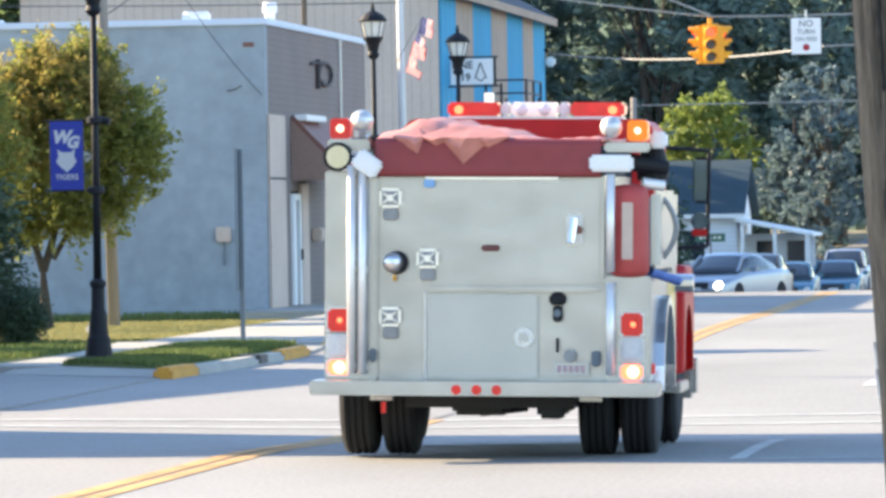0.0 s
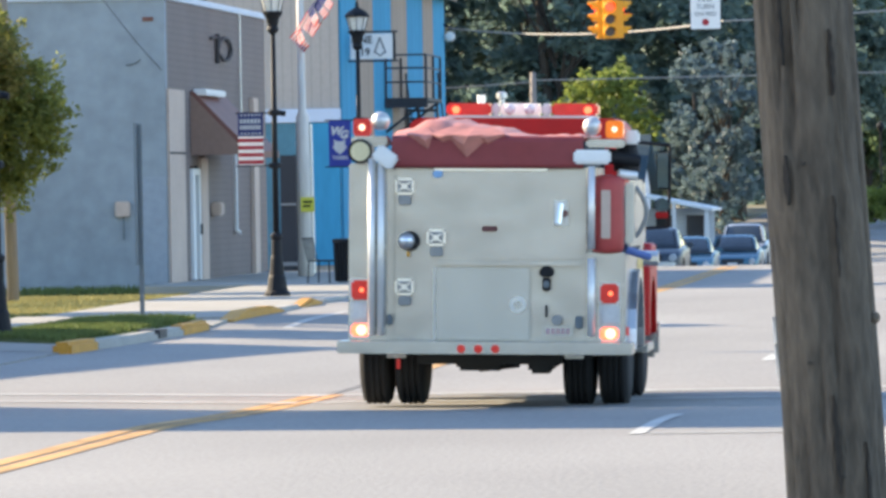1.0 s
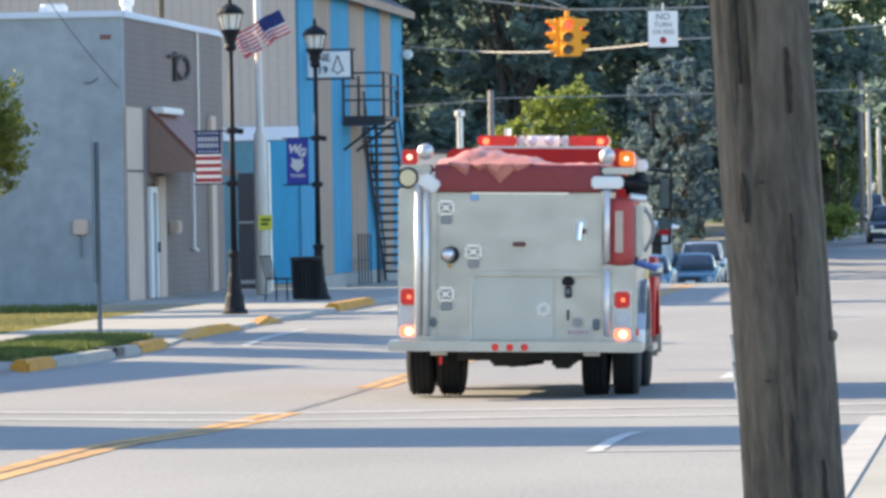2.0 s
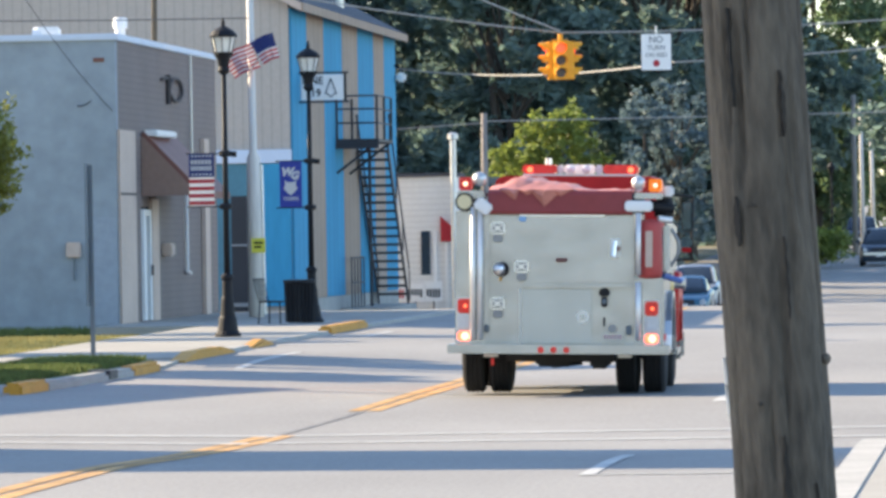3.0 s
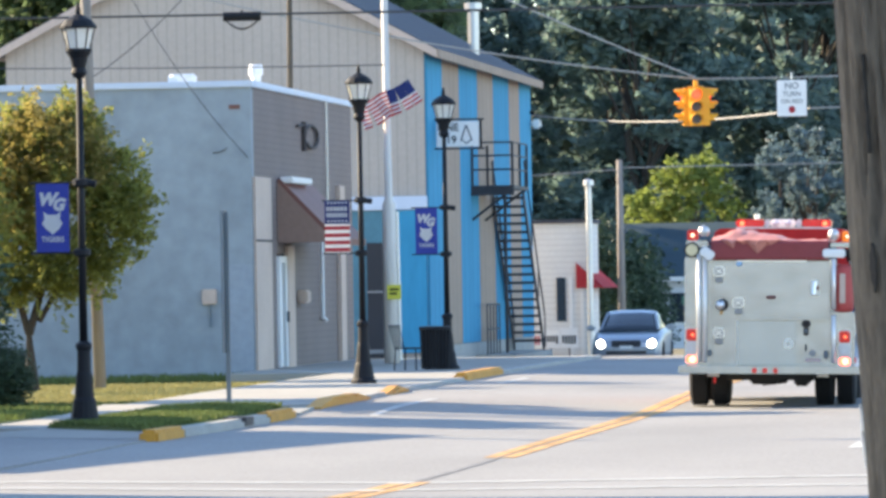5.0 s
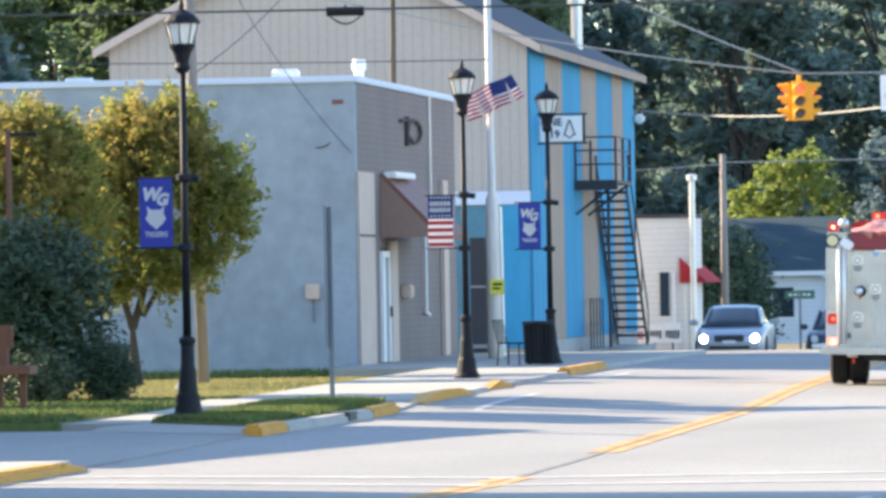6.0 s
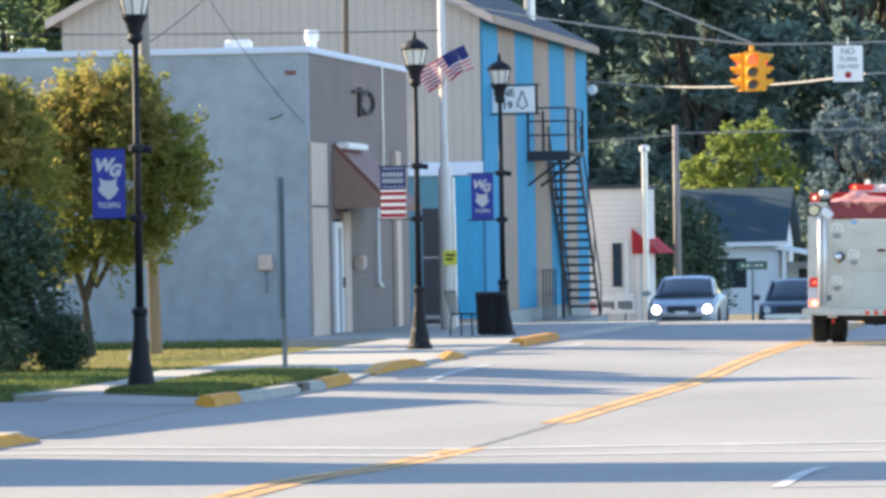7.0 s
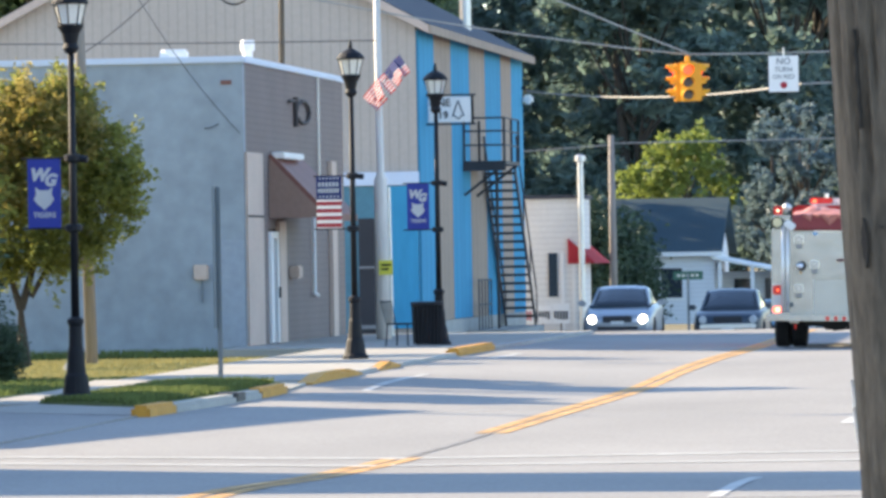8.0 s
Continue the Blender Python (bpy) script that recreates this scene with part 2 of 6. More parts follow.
def dome(x, y, z, r, depth):
    """A rounded cap facing backwards."""
    bm = bmesh.new()
    bmesh.ops.create_uvsphere(bm, u_segments=18, v_segments=10, radius=1, matrix=Matrix.Translation((x, y, z)) @ Matrix.Diagonal((r, depth, r, 1)))
    return bm


def letters(text, size, material, parent, m, name="lettering"):
    cu = bpy.data.curves.new(name, "FONT")
    cu.body, cu.size, cu.extrude, cu.align_x, cu.align_y = text, size, 0.002, "CENTER", "CENTER"
    cu.offset, cu.shear = (0.012 * size / 0.2, 0.25) if text in ("W", "G") else (0.02 * size, 0)
    ob = bpy.data.objects.new(name, cu)
    me = bpy.data.meshes.new_from_object(ob)
    bpy.data.objects.remove(ob)
    me.materials.append(material)
    made = new(name, me)
    made.parent, made.matrix_basis = parent, m
    return tagged(made, kind="stuff")


def empty(name, m, label="", category="", group=""):
    ob = new(name)
    ob.empty_display_size = 0.2
    ob.matrix_basis = m
    return tagged(ob, label, category, group)


# ---- ground: the street rises to a crest at the crossing and dips beyond ----
PROFILE = [(-80, 0), (50, 0), (56, -0.08), (63, -0.13), (78, -0.115), (92, -0.09), (100, 0), (108, 0.05), (119, 0.065),
           (130, 0.115), (142, 0.14), (152, 0), (162, -0.2), (180, -0.75), (215, -1.2), (250, -1.15), (285, -0.3), (330, 0.4), (600, 3), (3000, 15)]


# along the left kerb the ground lies a little higher than the crown of the road
KERBSIDE = [(-80, 0), (50, 0.0), (62, -0.06), (70, -0.05), (76, -0.02), (82, -0.03), (89, -0.015), (92, 0.05), (97, 0.07), (103, 0.095), (111, 0.115), (118, 0.13), (130, 0.14), (142, 0.14)] + PROFILE[11:]


def along(profile, y):
    """Smooth curve through the heights, with the slope carried on from span to span."""
    n = len(profile)
    for i in range(n - 1):
        (a, za), (b, zb) = profile[i], profile[i + 1]
        if y <= b:
            (p, zp), (q, zq) = profile[max(0, i - 1)], profile[min(n - 1, i + 2)]
            t = max(0, (y - a) / (b - a))
            ma, mb = (zb - zp) / (b - p) * (b - a), (zq - za) / (q - a) * (b - a)
            return (2 * t ** 3 - 3 * t * t + 1) * za + (t ** 3 - 2 * t * t + t) * ma + (3 * t * t - 2 * t ** 3) * zb + (t ** 3 - t * t) * mb
    return profile[-1][1]


def rise(y, x=-12.0):
    """Height of the ground; across the road it runs from the crown to the left kerb."""
    w = min(1, max(0, (-7.0 - x) / 3.5))
    return along(PROFILE, y) * (1 - w) + along(KERBSIDE, y) * w


def strip(bm, x0, x1, y0, y1, top, thick=0.0, step=2.0, edge=None):
    """A band of ground between two lines along the street, top metres over the road's profile."""
    n = max(1, math.ceil((y1 - y0) / step))
    rows = []
    for i in range(n + 1):
        y = y0 + (y1 - y0) * i / n
        z = top(y) if callable(top) else top
        za, zb = rise(y, x0) + z, rise(y, x1) + z
        rows.append([bm.verts.new((x, y, h)) for x, h in ((x0, za), (x1, zb), *(((x1, zb - thick), (x0, za - thick)) if thick else ()))])
    for a, b in zip(rows, rows[1:]):
        k = len(a)
        for i in range(k if thick else 1):
            bm.faces.new((a[i], a[(i + 1) % k], b[(i + 1) % k], b[i]))
    if thick:
        bm.faces.new(rows[0])
        bm.faces.new(rows[-1][::-1])
    bmesh.ops.recalc_face_normals(bm, faces=bm.faces[:])
    return bm


bm = bmesh.new()
ys = [-80, -40, -10] + list(range(0, 340, 2)) + [360, 400, 460, 520, 600, 800, 1200, 2000, 3000]
xs = [-3000, -600, -120, -40, -20, -15, -14, -11.4, -10.5, -9, -8, -7, -6, 0, 6, 20, 120, 600, 3000]
grid = [[bm.verts.new((x, y, rise(y, x) - (0.4 if x < -14.5 and 60 < y < 140 else 0))) for x in xs] for y in ys]
for a, b in zip(grid, grid[1:]):
    for i in range(len(xs) - 1):
        bm.faces.new((a[i], a[i + 1], b[i + 1], b[i]))
tagged(part("road", bm, ASPHALT, smooth=True), "worn pale grey asphalt street with patched bands", "road", kind="structure")


def structure(name, bm, material, label, category):
    return tagged(part(name, bm, material), label, category, kind="structure")


def raised(name, x0, x1, y0, y1, top, material, label, category, thick=0.25):
    return structure(name, strip(bmesh.new(), x0, x1, y0, y1, top, thick), material, label, category)


def lot(y):
    """The vacant lot dips a little towards the shop wall."""
    return 0.09 + min(1, max(0, (y - 84) / 30)) * -0.09


raised("pavement_1", -14.4, -13.3, 80.6, 92.0, 0.1, CONCRETE, "pale concrete pavement past a grass lot", "pavement")
raised("pavement_2", -14.4, -11.57, 92.0, 119.5, 0.055, CONCRETE, "pale concrete pavement beside the dry lawn", "pavement")
raised("pavement_6", -16.5, -11.57, 119.5, 139.0, 0.05, CONCRETE, "concrete pavement in front of the shops", "pavement")
raised("pavement_3", -16.85, -15.3, 156.0, 186.0, lambda y: 1.715 - 0.0116 * y - rise(y), CONCRETE, "concrete pavement below the blue wall", "pavement", 1.2)
raised("pavement_4", -45, -11.57, 52, 65.2, 0.09, CONCRETE, "concrete corner pavement with gravel", "pavement")
raised("pavement_5", -1.02, 12, 20, 53.0, 0.1, CONCRETE, "pale concrete corner apron at the near kerb", "pavement")
raised("driveway_apron", -13.3, -11.45, 90.0, 92.0, 0.03, CONCRETE, "sloping concrete driveway apron", "driveway")
raised("side_street", -60, -11.5, 65.1, 80.4, 0.02, ASPHALT, "shaded asphalt side street mouth", "road")


def verge_edge(x):
    """The near edge of the verge runs back from the kerb's nose in a corner cut."""
    return 77.3 + (-11.58 - x) * 1.85


bm = bmesh.new()
n = 10
cols = []
for i in range(n + 1):
    x = -13.3 + 1.72 * i / n
    col = []
    for k in range(13):
        y = verge_edge(x) + (90.0 - verge_edge(x)) * k / 12
        col.append((x, y, rise(y, x) + 0.11 + 0.03 * math.sin(math.pi * i / n)))
    cols.append([(x, col[0][1] - 0.02, col[0][2] - 0.3)] + col + [(x, 90.02, col[-1][2] - 0.3)])
vs = [[bm.verts.new(c) for c in col] for col in cols]
for a, b in zip(vs, vs[1:]):
    for k in range(len(a) - 1):
        bm.faces.new((a[k], b[k], b[k + 1], a[k + 1]))
structure("verge", bm, TURF, "green turf verge between kerb and pavement", "verge")
# sloping concrete at the corner in front of the verge
bm = bmesh.new()
ramp = [[bm.verts.new((x, y, rise(y, x) + z)) for x, y, z in ((-13.9 + 2.3 * i / 6, verge_edge(-13.9 + 2.3 * i / 6) - 1.9 + 0.2 * i, 0.024), (-13.9 + 2.3 * i / 6, verge_edge(-13.9 + 2.3 * i / 6) + 0.02, 0.1))] for i in range(7)]
for a, b in zip(ramp, ramp[1:]):
    bm.faces.new((a[0], b[0], b[1], a[1]))
structure("corner_ramp", bm, CONCRETE, "sloping concrete corner ramp at the verge", "pavement")
raised("lawn_1", -60, -14.4, 80.4, 96, lambda y: lot(y) - rise(y), TURF, "green turf under the garden shrubs", "ground")
raised("lawn_2", -60, -14.4, 96, 119.5, lambda y: lot(y) - rise(y), DRYSOIL, "dry yellow turf of the vacant lot", "ground")
raised("lawn_3", -60, -16.5, 119.5, 123.4, lambda y: lot(y) - rise(y), SOIL, "weedy soil along the shop wall", "ground")
raised("far_verge", -120, -15.3, 168, 420, 0.05, SOIL, "dark ground below the far trees", "ground")

# kerbs in lengths, painted yellow at the corners and ends
for i, (a, b, m, lab) in enumerate(((53, 65.0, YELLOW, "yellow painted rounded concrete kerb"), (76.5, 78.7, YELLOW, "yellow painted rounded kerb end"),
                                    (78.7, 86.4, KERB, "weathered grey concrete kerb with a drain"), (86.4, 89.0, YELLOW, "yellow painted kerb end beside the verge"),
                                    (91.6, 97.6, YELLOW, "yellow painted kerb at the driveway"), (97.6, 99.8, KERB, "grey concrete kerb with an open joint"),
                                    (99.8, 103.0, YELLOW, "short yellow painted kerb"), (103.0, 111.3, KERB, "grey concrete kerb past the shops"),
                                    (111.3, 117.6, YELLOW, "yellow painted kerb at the crossing"), (117.6, 139, KERB, "grey concrete kerb before the crossing"))):
    high = (lambda y, a=a, b=b: 0.02 + 0.1 * min(1, (y - a) / 1.6, (b - y) / 1.6)) if a in (91.6, 99.8) else (lambda y: 0.02 + 0.09 * min(1, (65 - y) / 1.3)) if a == 53 else ( 0.135 if m is YELLOW else 0.115 if b < 95 else 0.06)
    bm = strip(bmesh.new(), -11.58, -11.36, a, b - 0.01, high, 0.3, 0.4)
    bmesh.ops.bevel(bm, geom=[e for e in bm.edges if e.calc_length() < 0.4], offset=0.04, segments=2, affect="EDGES")
    structure("kerb_%d" % (i + 1), bm, m, lab, "kerb")
structure("kerb_11", strip(bmesh.new(), -1.25, -1.02, 20, 53.0, 0.11, 0.3), KERB, "grey concrete kerb at the near corner", "kerb")
structure("drain", box(bmesh.new(), -11.66, -11.34, 83.9, 84.6, rise(84) + 0.02, rise(84) + 0.13), DARK, "dark kerb drain opening", "drain")


def marking(name, x0, x1, y0, y1, m, label):
    return structure(name, strip(bmesh.new(), x0, x1, y0, y1, 0.006, 0.0, 1.0), m, label, "road marking")


marking("trim_1", -7.115, -6.965, 20, 62.9, LINE_YELLOW, "worn yellow centre line")
marking("trim_2", -6.915, -6.765, 20, 62.9, LINE_YELLOW, "worn yellow centre line")
marking("trim_3", -7.115, -6.965, 71.2, 139, LINE_YELLOW, "worn yellow centre line up the hill")
marking("trim_4", -6.915, -6.765, 71.2, 139, LINE_YELLOW, "worn yellow centre line up the hill")
def cross_line(name, y_left, y_right, wide, label):
    """A painted line across the street, a little skew."""
    bm = bmesh.new()
    row = []
    for i in range(27):
        x = -11.3 + 0.4 * i
        y = y_left + (y_right - y_left) * i / 26
        row.append([bm.verts.new((x, y + d, rise(y + d, x) + 0.006)) for d in (0, wide)])
    for a, b in zip(row, row[1:]):
        bm.faces.new((a[0], b[0], b[1], a[1]))
    return structure(name, bm, LINE_WHITE, label, "road marking")


cross_line("trim_5", 62.2, 62.9, 0.42, "worn white crosswalk line across the street")
cross_line("trim_6", 60.2, 59.6, 0.42, "worn white crosswalk line across the street")
marking("trim_7", -3.15, -3.04, 47.9, 53.2, LINE_WHITE, "white lane dash")
marking("trim_8", -3.35, -3.2, 73, 75.6, LINE_WHITE, "white lane dash")
marking("trim_9", -10.45, -10.33, 89.5, 97.2, LINE_WHITE, "faded white parking line")
marking("trim_10", -10.6, -10.45, 108, 113, LINE_WHITE, "faded white parking line")
marking("trim_11", -3.03, -0.9, 47.9, 48.05, LINE_WHITE, "faded white line across the lane")
TAR = mat("tar_seam", (0.19, 0.185, 0.175), 0.8, vary=0.4, grain=8)
marking("trim_13", -6.98, -6.9, 63.0, 71.1, TAR, "dark tar seam along the crown of the road")
marking("trim_12", -11.4, -3, 139.5, 140.2, LINE_WHITE, "white stop line at the crossing")


# ---- plants ----
def leaves(name, m, blobs, count, size, seed, parent=None, flat=0.0):
    """Many small folded leaves gathered in clumps; blobs: centre, radii, share."""
    rng = np.random.default_rng(seed)
    total = sum(b[2] for b in blobs)
    pts = []
    for c, r, share in blobs:
        k = max(3, int(count * share / total))
        clumps = max(3, k // 26)
        d = rng.normal(size=(clumps, 3))
        d /= np.linalg.norm(d, axis=1)[:, None]
        cc = np.array(c) + d * np.array(r) * (rng.uniform(0.35, 1.0, (clumps, 1)) ** 0.6)
        which = rng.integers(0, clumps, k)
        pts.append(cc[which] + rng.normal(size=(k, 3)) * np.mean(r) * 0.13)
    p = np.concatenate(pts)
    k = len(p)
    a = rng.normal(size=(k, 3)) * (1, 1, 0.6)
    a /= np.linalg.norm(a, axis=1)[:, None]
    b = np.cross(a, rng.normal(size=(k, 3)))
    b /= np.linalg.norm(b, axis=1)[:, None]
    s = size * rng.uniform(0.6, 1.3, (k, 1))
    n = np.cross(a, b) * s * 0.25
    v = np.stack([p - a * s, p - b * s * 0.45 + n, p + a * s, p + b * s * 0.45 + n], 1).reshape(-1, 3)
    f = [(i, i + 1, i + 2, i + 3) for i in range(0, 4 * k, 4)]
    me = bpy.data.meshes.new(name)
    me.from_pydata(v.tolist(), [], f)
    me.materials.append(m)
    ob = new(name, me)
    ob.parent = parent
    return ob


def tree(at, height, spread, m, seed, count=6000, size=0.2, label="", crown_from=0.3, name="tree", trunk_r=None, stems=1, lumps=12):
    rng = random.Random(seed)
    t = empty(name, pose(*at), label, "tree")
    bm = bmesh.new()
    tr = trunk_r or height * 0.02
    blobs = []
    for s in range(stems):
        lean = (rng.uniform(-0.06, 0.06) * height + (s - (stems - 1) / 2) * 0.75, rng.uniform(-0.04, 0.04) * height)
        top = (lean[0], lean[1], height * 0.75)
        rod(bm, (0.06 * (s - (stems - 1) / 2), 0, 0), (lean[0] * 0.5, lean[1] * 0.5, height * 0.38), tr * 1.2, tr * 0.8, 8)
        rod(bm, (lean[0] * 0.5, lean[1] * 0.5, height * 0.37), top, tr * 0.8, tr * 0.25, 7)
    for i in range(lumps):
        h = rng.uniform(crown_from, 0.93)
        w = spread * (0.55 + 0.45 * math.sin(math.pi * min(1, (h - crown_from) / (1 - crown_from) * 0.85 + 0.12)))
        ang = i * 2.4 + rng.uniform(-0.4, 0.4)
        out = w * rng.uniform(0.35, 0.85)
        c = (out * math.cos(ang), out * math.sin(ang), height * h)
        r = spread * rng.uniform(0.28, 0.46)
        blobs.append((c, (r, r, r * rng.uniform(0.6, 0.95)), r * r))
        rod(bm, (0, 0, height * (h * 0.6)), c, tr * 0.3, tr * 0.08, 5)
    part("trunk", bm, BARK, t)
    leaves("crown", m, blobs, count, size, seed, t)
    return t


def sprigs(name, m, lobes, count, size, seed, parent, per=22, reach=0.55):
    """Leaves set along twigs that grow out and up from the lobes, so that the outline stays ragged."""
    rng = np.random.default_rng(seed)
    share = np.array([r[0] * r[1] + r[1] * r[2] for c, r in lobes])
    pick = rng.choice(len(lobes), count, p=share / share.sum())
    c = np.array([lobe[0] for lobe in lobes])[pick]
    r = np.array([lobe[1] for lobe in lobes])[pick]
    d = rng.normal(size=(count, 3))
    d /= np.linalg.norm(d, axis=1)[:, None]
    start = c + d * r * rng.uniform(0.35, 0.95, (count, 1))
    way = d + np.array((0, 0, 0.7)) + rng.normal(size=(count, 3)) * 0.45
    way /= np.linalg.norm(way, axis=1)[:, None]
    length = reach * rng.uniform(0.35, 1.0, (count, 1)) ** 1.4
    along_twig = rng.uniform(0, 1, (count, per, 1))
    p = start[:, None, :] + way[:, None, :] * length[:, None, :] * along_twig + rng.normal(size=(count, per, 3)) * (0.075 - 0.04 * along_twig)
    p = p.reshape(-1, 3)
    k = len(p)
    a = np.repeat(way, per, 0) * 0.5 + rng.normal(size=(k, 3)) * (0.7, 0.7, 0.5)
    a /= np.linalg.norm(a, axis=1)[:, None]
    b = np.cross(a, rng.normal(size=(k, 3)))
    b /= np.linalg.norm(b, axis=1)[:, None]
    s = size * rng.uniform(0.6, 1.3, (k, 1))
    n = np.cross(a, b) * s * 0.25
    v = np.stack([p - a * s, p - b * s * 0.45 + n, p + a * s, p + b * s * 0.45 + n], 1).reshape(-1, 3)
    me = bpy.data.meshes.new(name)
    me.from_pydata(v.tolist(), [], [(q, q + 1, q + 2, q + 3) for q in range(0, 4 * k, 4)])
    me.materials.append(m)
    ob = new(name, me)
    ob.parent = parent
    return ob


def garden_tree(at, lobes, gold, stems, seed, count, label):
    """A small ornamental tree: forked trunk, limbs into each lobe, green crown with golden upper sprays."""
    t = empty("tree", pose(*at), label, "tree")
    rng = random.Random(seed)
    lobes = [((c[0], c[1], c[2] * 1.13), (r[0], r[1], r[2] * 1.12)) for c, r in lobes]
    gold = [((c[0], c[1], c[2] * 1.13), (r[0], r[1], r[2] * 1.12)) for c, r in gold]
    bm = bmesh.new()
    for (fx, fy, fz), (x, y, z), r in stems:
        mid = (fx + (x - fx) * 0.4 + rng.uniform(-0.05, 0.05), fy + (y - fy) * 0.5, fz + (z - fz) * 0.55)
        rod(bm, (fx, fy, fz), mid, r, r * 0.75, 9)
        rod(bm, mid, (x, y, z), r * 0.75, r * 0.35, 8)
    for c, r in lobes:
        base = min((q[1] for q in stems), key=lambda q: (Vector(q) - Vector(c)).length)
        rod(bm, base, c, 0.026, 0.008, 6)
    part("trunk", bm, BARK, t)
    sprigs("crown", LEAF_AUTUMN, lobes, count, 0.055, seed, t)
    ob = sprigs("golden_sprays", LEAF_GOLD, gold, count // 3, 0.05, seed + 1, t, 20, 0.6)
    tagged(ob, "golden-brown upper leaf sprays")
    return t


def shrub(at, r, h, m, seed, count, size, label):
    t = empty("shrub", pose(*at), label, "shrub")
    bm = bmesh.new()
    for i in range(5):
        rod(bm, (0, 0, 0), (0.5 * r * math.cos(i * 1.3), 0.5 * r * math.sin(i * 1.3), h * 0.7), 0.03, 0.012, 6)
    part("stems", bm, BARK, t)
    leaves("foliage", m, [((0, 0, h * 0.5), (r, r, h * 0.5), 1), ((0, 0, h * 0.45), (r * 0.6, r * 0.6, h * 0.4), 0.7)], count, size, seed, t)
    return t


def blades(name, m, x0, x1, y0, y1, top, count, h, seed, label):
    rng = np.random.default_rng(seed)
    v, f = [], []
    for i in range(count):
        x, y = rng.uniform(x0, x1), rng.uniform(y0, y1)
        z = top(x, y)
        if x > -13.32 and y < verge_edge(x) + 0.1:
            continue
        a, w, hh = rng.uniform(0, 6.28), rng.uniform(0.015, 0.04), h * rng.uniform(0.4, 1.3)
        dx, dy = math.cos(a) * w, math.sin(a) * w
        lx, ly = rng.uniform(-0.5, 0.5) * hh, rng.uniform(-0.5, 0.5) * hh
        k = len(v)
        v += [(x - dx, y - dy, z), (x + dx, y + dy, z), (x + lx, y + ly, z + hh)]
        f.append((k, k + 1, k + 2))
    me = bpy.data.meshes.new(name)
    me.from_pydata(v, [], f)
    me.materials.append(m)
    return tagged(new(name, me), label, "grass", kind="stuff")


# ---- grey corner shop ----
def grey_shop():
    s = empty("shop_building", pose(-16.5, 123.4, 0.1), "one-storey blue-grey painted block shop with brown street front", "building")
    # local: x to the left is negative, y along the street
    part("side_wall", box(bmesh.new(), -16, 0, 0, 0.3, -0.2, 5.3), BLOCK, s, "blue-grey painted block side wall")
    for y0, y1, z0, z1 in ((0.302, 4.6, 3.65, 5.3), (4.6, 15.5, 2.6, 5.3), (2.4, 3.3, -0.2, 3.65), (0.302, 0.6, -0.2, 3.65), (3.3, 4.6, 2.25, 3.65), (5.6, 13.0, -0.2, 2.6), (13.9, 15.5, -0.2, 2.6)):
        part("front_wall", box(bmesh.new(), -0.3, 0, y0, y1, z0, z1), SIDING, s, "brown horizontal siding front wall")
    part("rear_wall", box(bmesh.new(), -16, -0.3, 15.2, 15.5, -0.2, 5.3), BLOCK, s)
    part("roof", box(bmesh.new(), -15.9, -0.3, 0.3, 15.2, 5.0, 5.1), COPING, s)
    bm = bmesh.new()
    box(bm, -16.05, 0.06, -0.06, 0.36, 5.3, 5.42, 0.015)
    box(bm, -0.36, 0.06, 0.36, 15.55, 5.3, 5.42, 0.015)
    part("coping", bm, COPING, s, "pale metal roof coping")
    part("downpipe", rod(bmesh.new(), (0.06, 10.9, 2.6), (0.06, 10.9, 5.3), 0.02, seg=8), GALV, s)
    part("corner_panel", box(bmesh.new(), 0.002, 0.05, 0.1, 2.35, -0.1, 3.66, 0.01), TAN, s, "tan painted corner panel")
    part("panel_joint", box(bmesh.new(), 0.051, 0.058, 0.1, 2.35, 2.46, 2.5), DARK, s)
    d = part("door", box(bmesh.new(), -0.2, -0.12, 3.35, 4.55, 0.1, 2.2), GLASS, s)
    bm = bmesh.new()
    box(bm, -0.02, 0.06, 3.3, 3.62, 0.1, 2.2)
    box(bm, -0.02, 0.06, 4.2, 4.42, 0.1, 2.2)
    box(bm, -0.02, 0.06, 3.62, 4.2, 2.08, 2.2)
    part("door_frame", bm, WHITE, d, "white door frame")
    part("door_handle", box(bmesh.new(), 0.06, 0.1, 4.28, 4.34, 0.95, 1.15), BLACK, d)
    part("door_post", box(bmesh.new(), 0.002, 0.07, 4.5, 5.5, -0.1, 2.4, 0.01), TAN, s)
    part("shop_window", box(bmesh.new(), -0.2, -0.15, 5.5, 5.6, 0.4, 2.4), GLASS, s)
    # side entry beyond
    part("far_opening", box(bmesh.new(), -0.6, -0.5, 13.0, 13.9, 0, 2.6), DARK, s)
    part("far_post", box(bmesh.new(), 0.002, 0.09, 12.75, 13.55, -0.1, 3.65, 0.01), TAN, s, "tan post beside a dark doorway")
    bm = bmesh.new()
    rod(bm, (0.08, 9.7, 1.0), (0.08, 9.7, 3.0), 0.035, seg=8)
    rod(bm, (0.08, 9.7, 1.0), (0.08, 10.2, 0.95), 0.035, seg=8)
    part("white_pipe", bm, WHITE, s)
    part("meter", box(bmesh.new(), 0.0, 0.2, 6.3, 6.9, 1.3, 1.55, 0.03), TAN, s)
    # shed awning over the door
    bm = bmesh.new()
    a, b = 3.5, 8.0
    loft(bm, [[(0.0, a, 3.62), (0.06, a, 3.66), (1.15, a, 2.52), (1.15, a, 2.4), (1.08, a, 2.4)], [(0.0, b, 3.62), (0.06, b, 3.66), (1.15, b, 2.52), (1.15, b, 2.4), (1.08, b, 2.4)]])
    aw = part("awning", bm, AWNING, s, "brown metal shed awning")
    bm = bmesh.new()
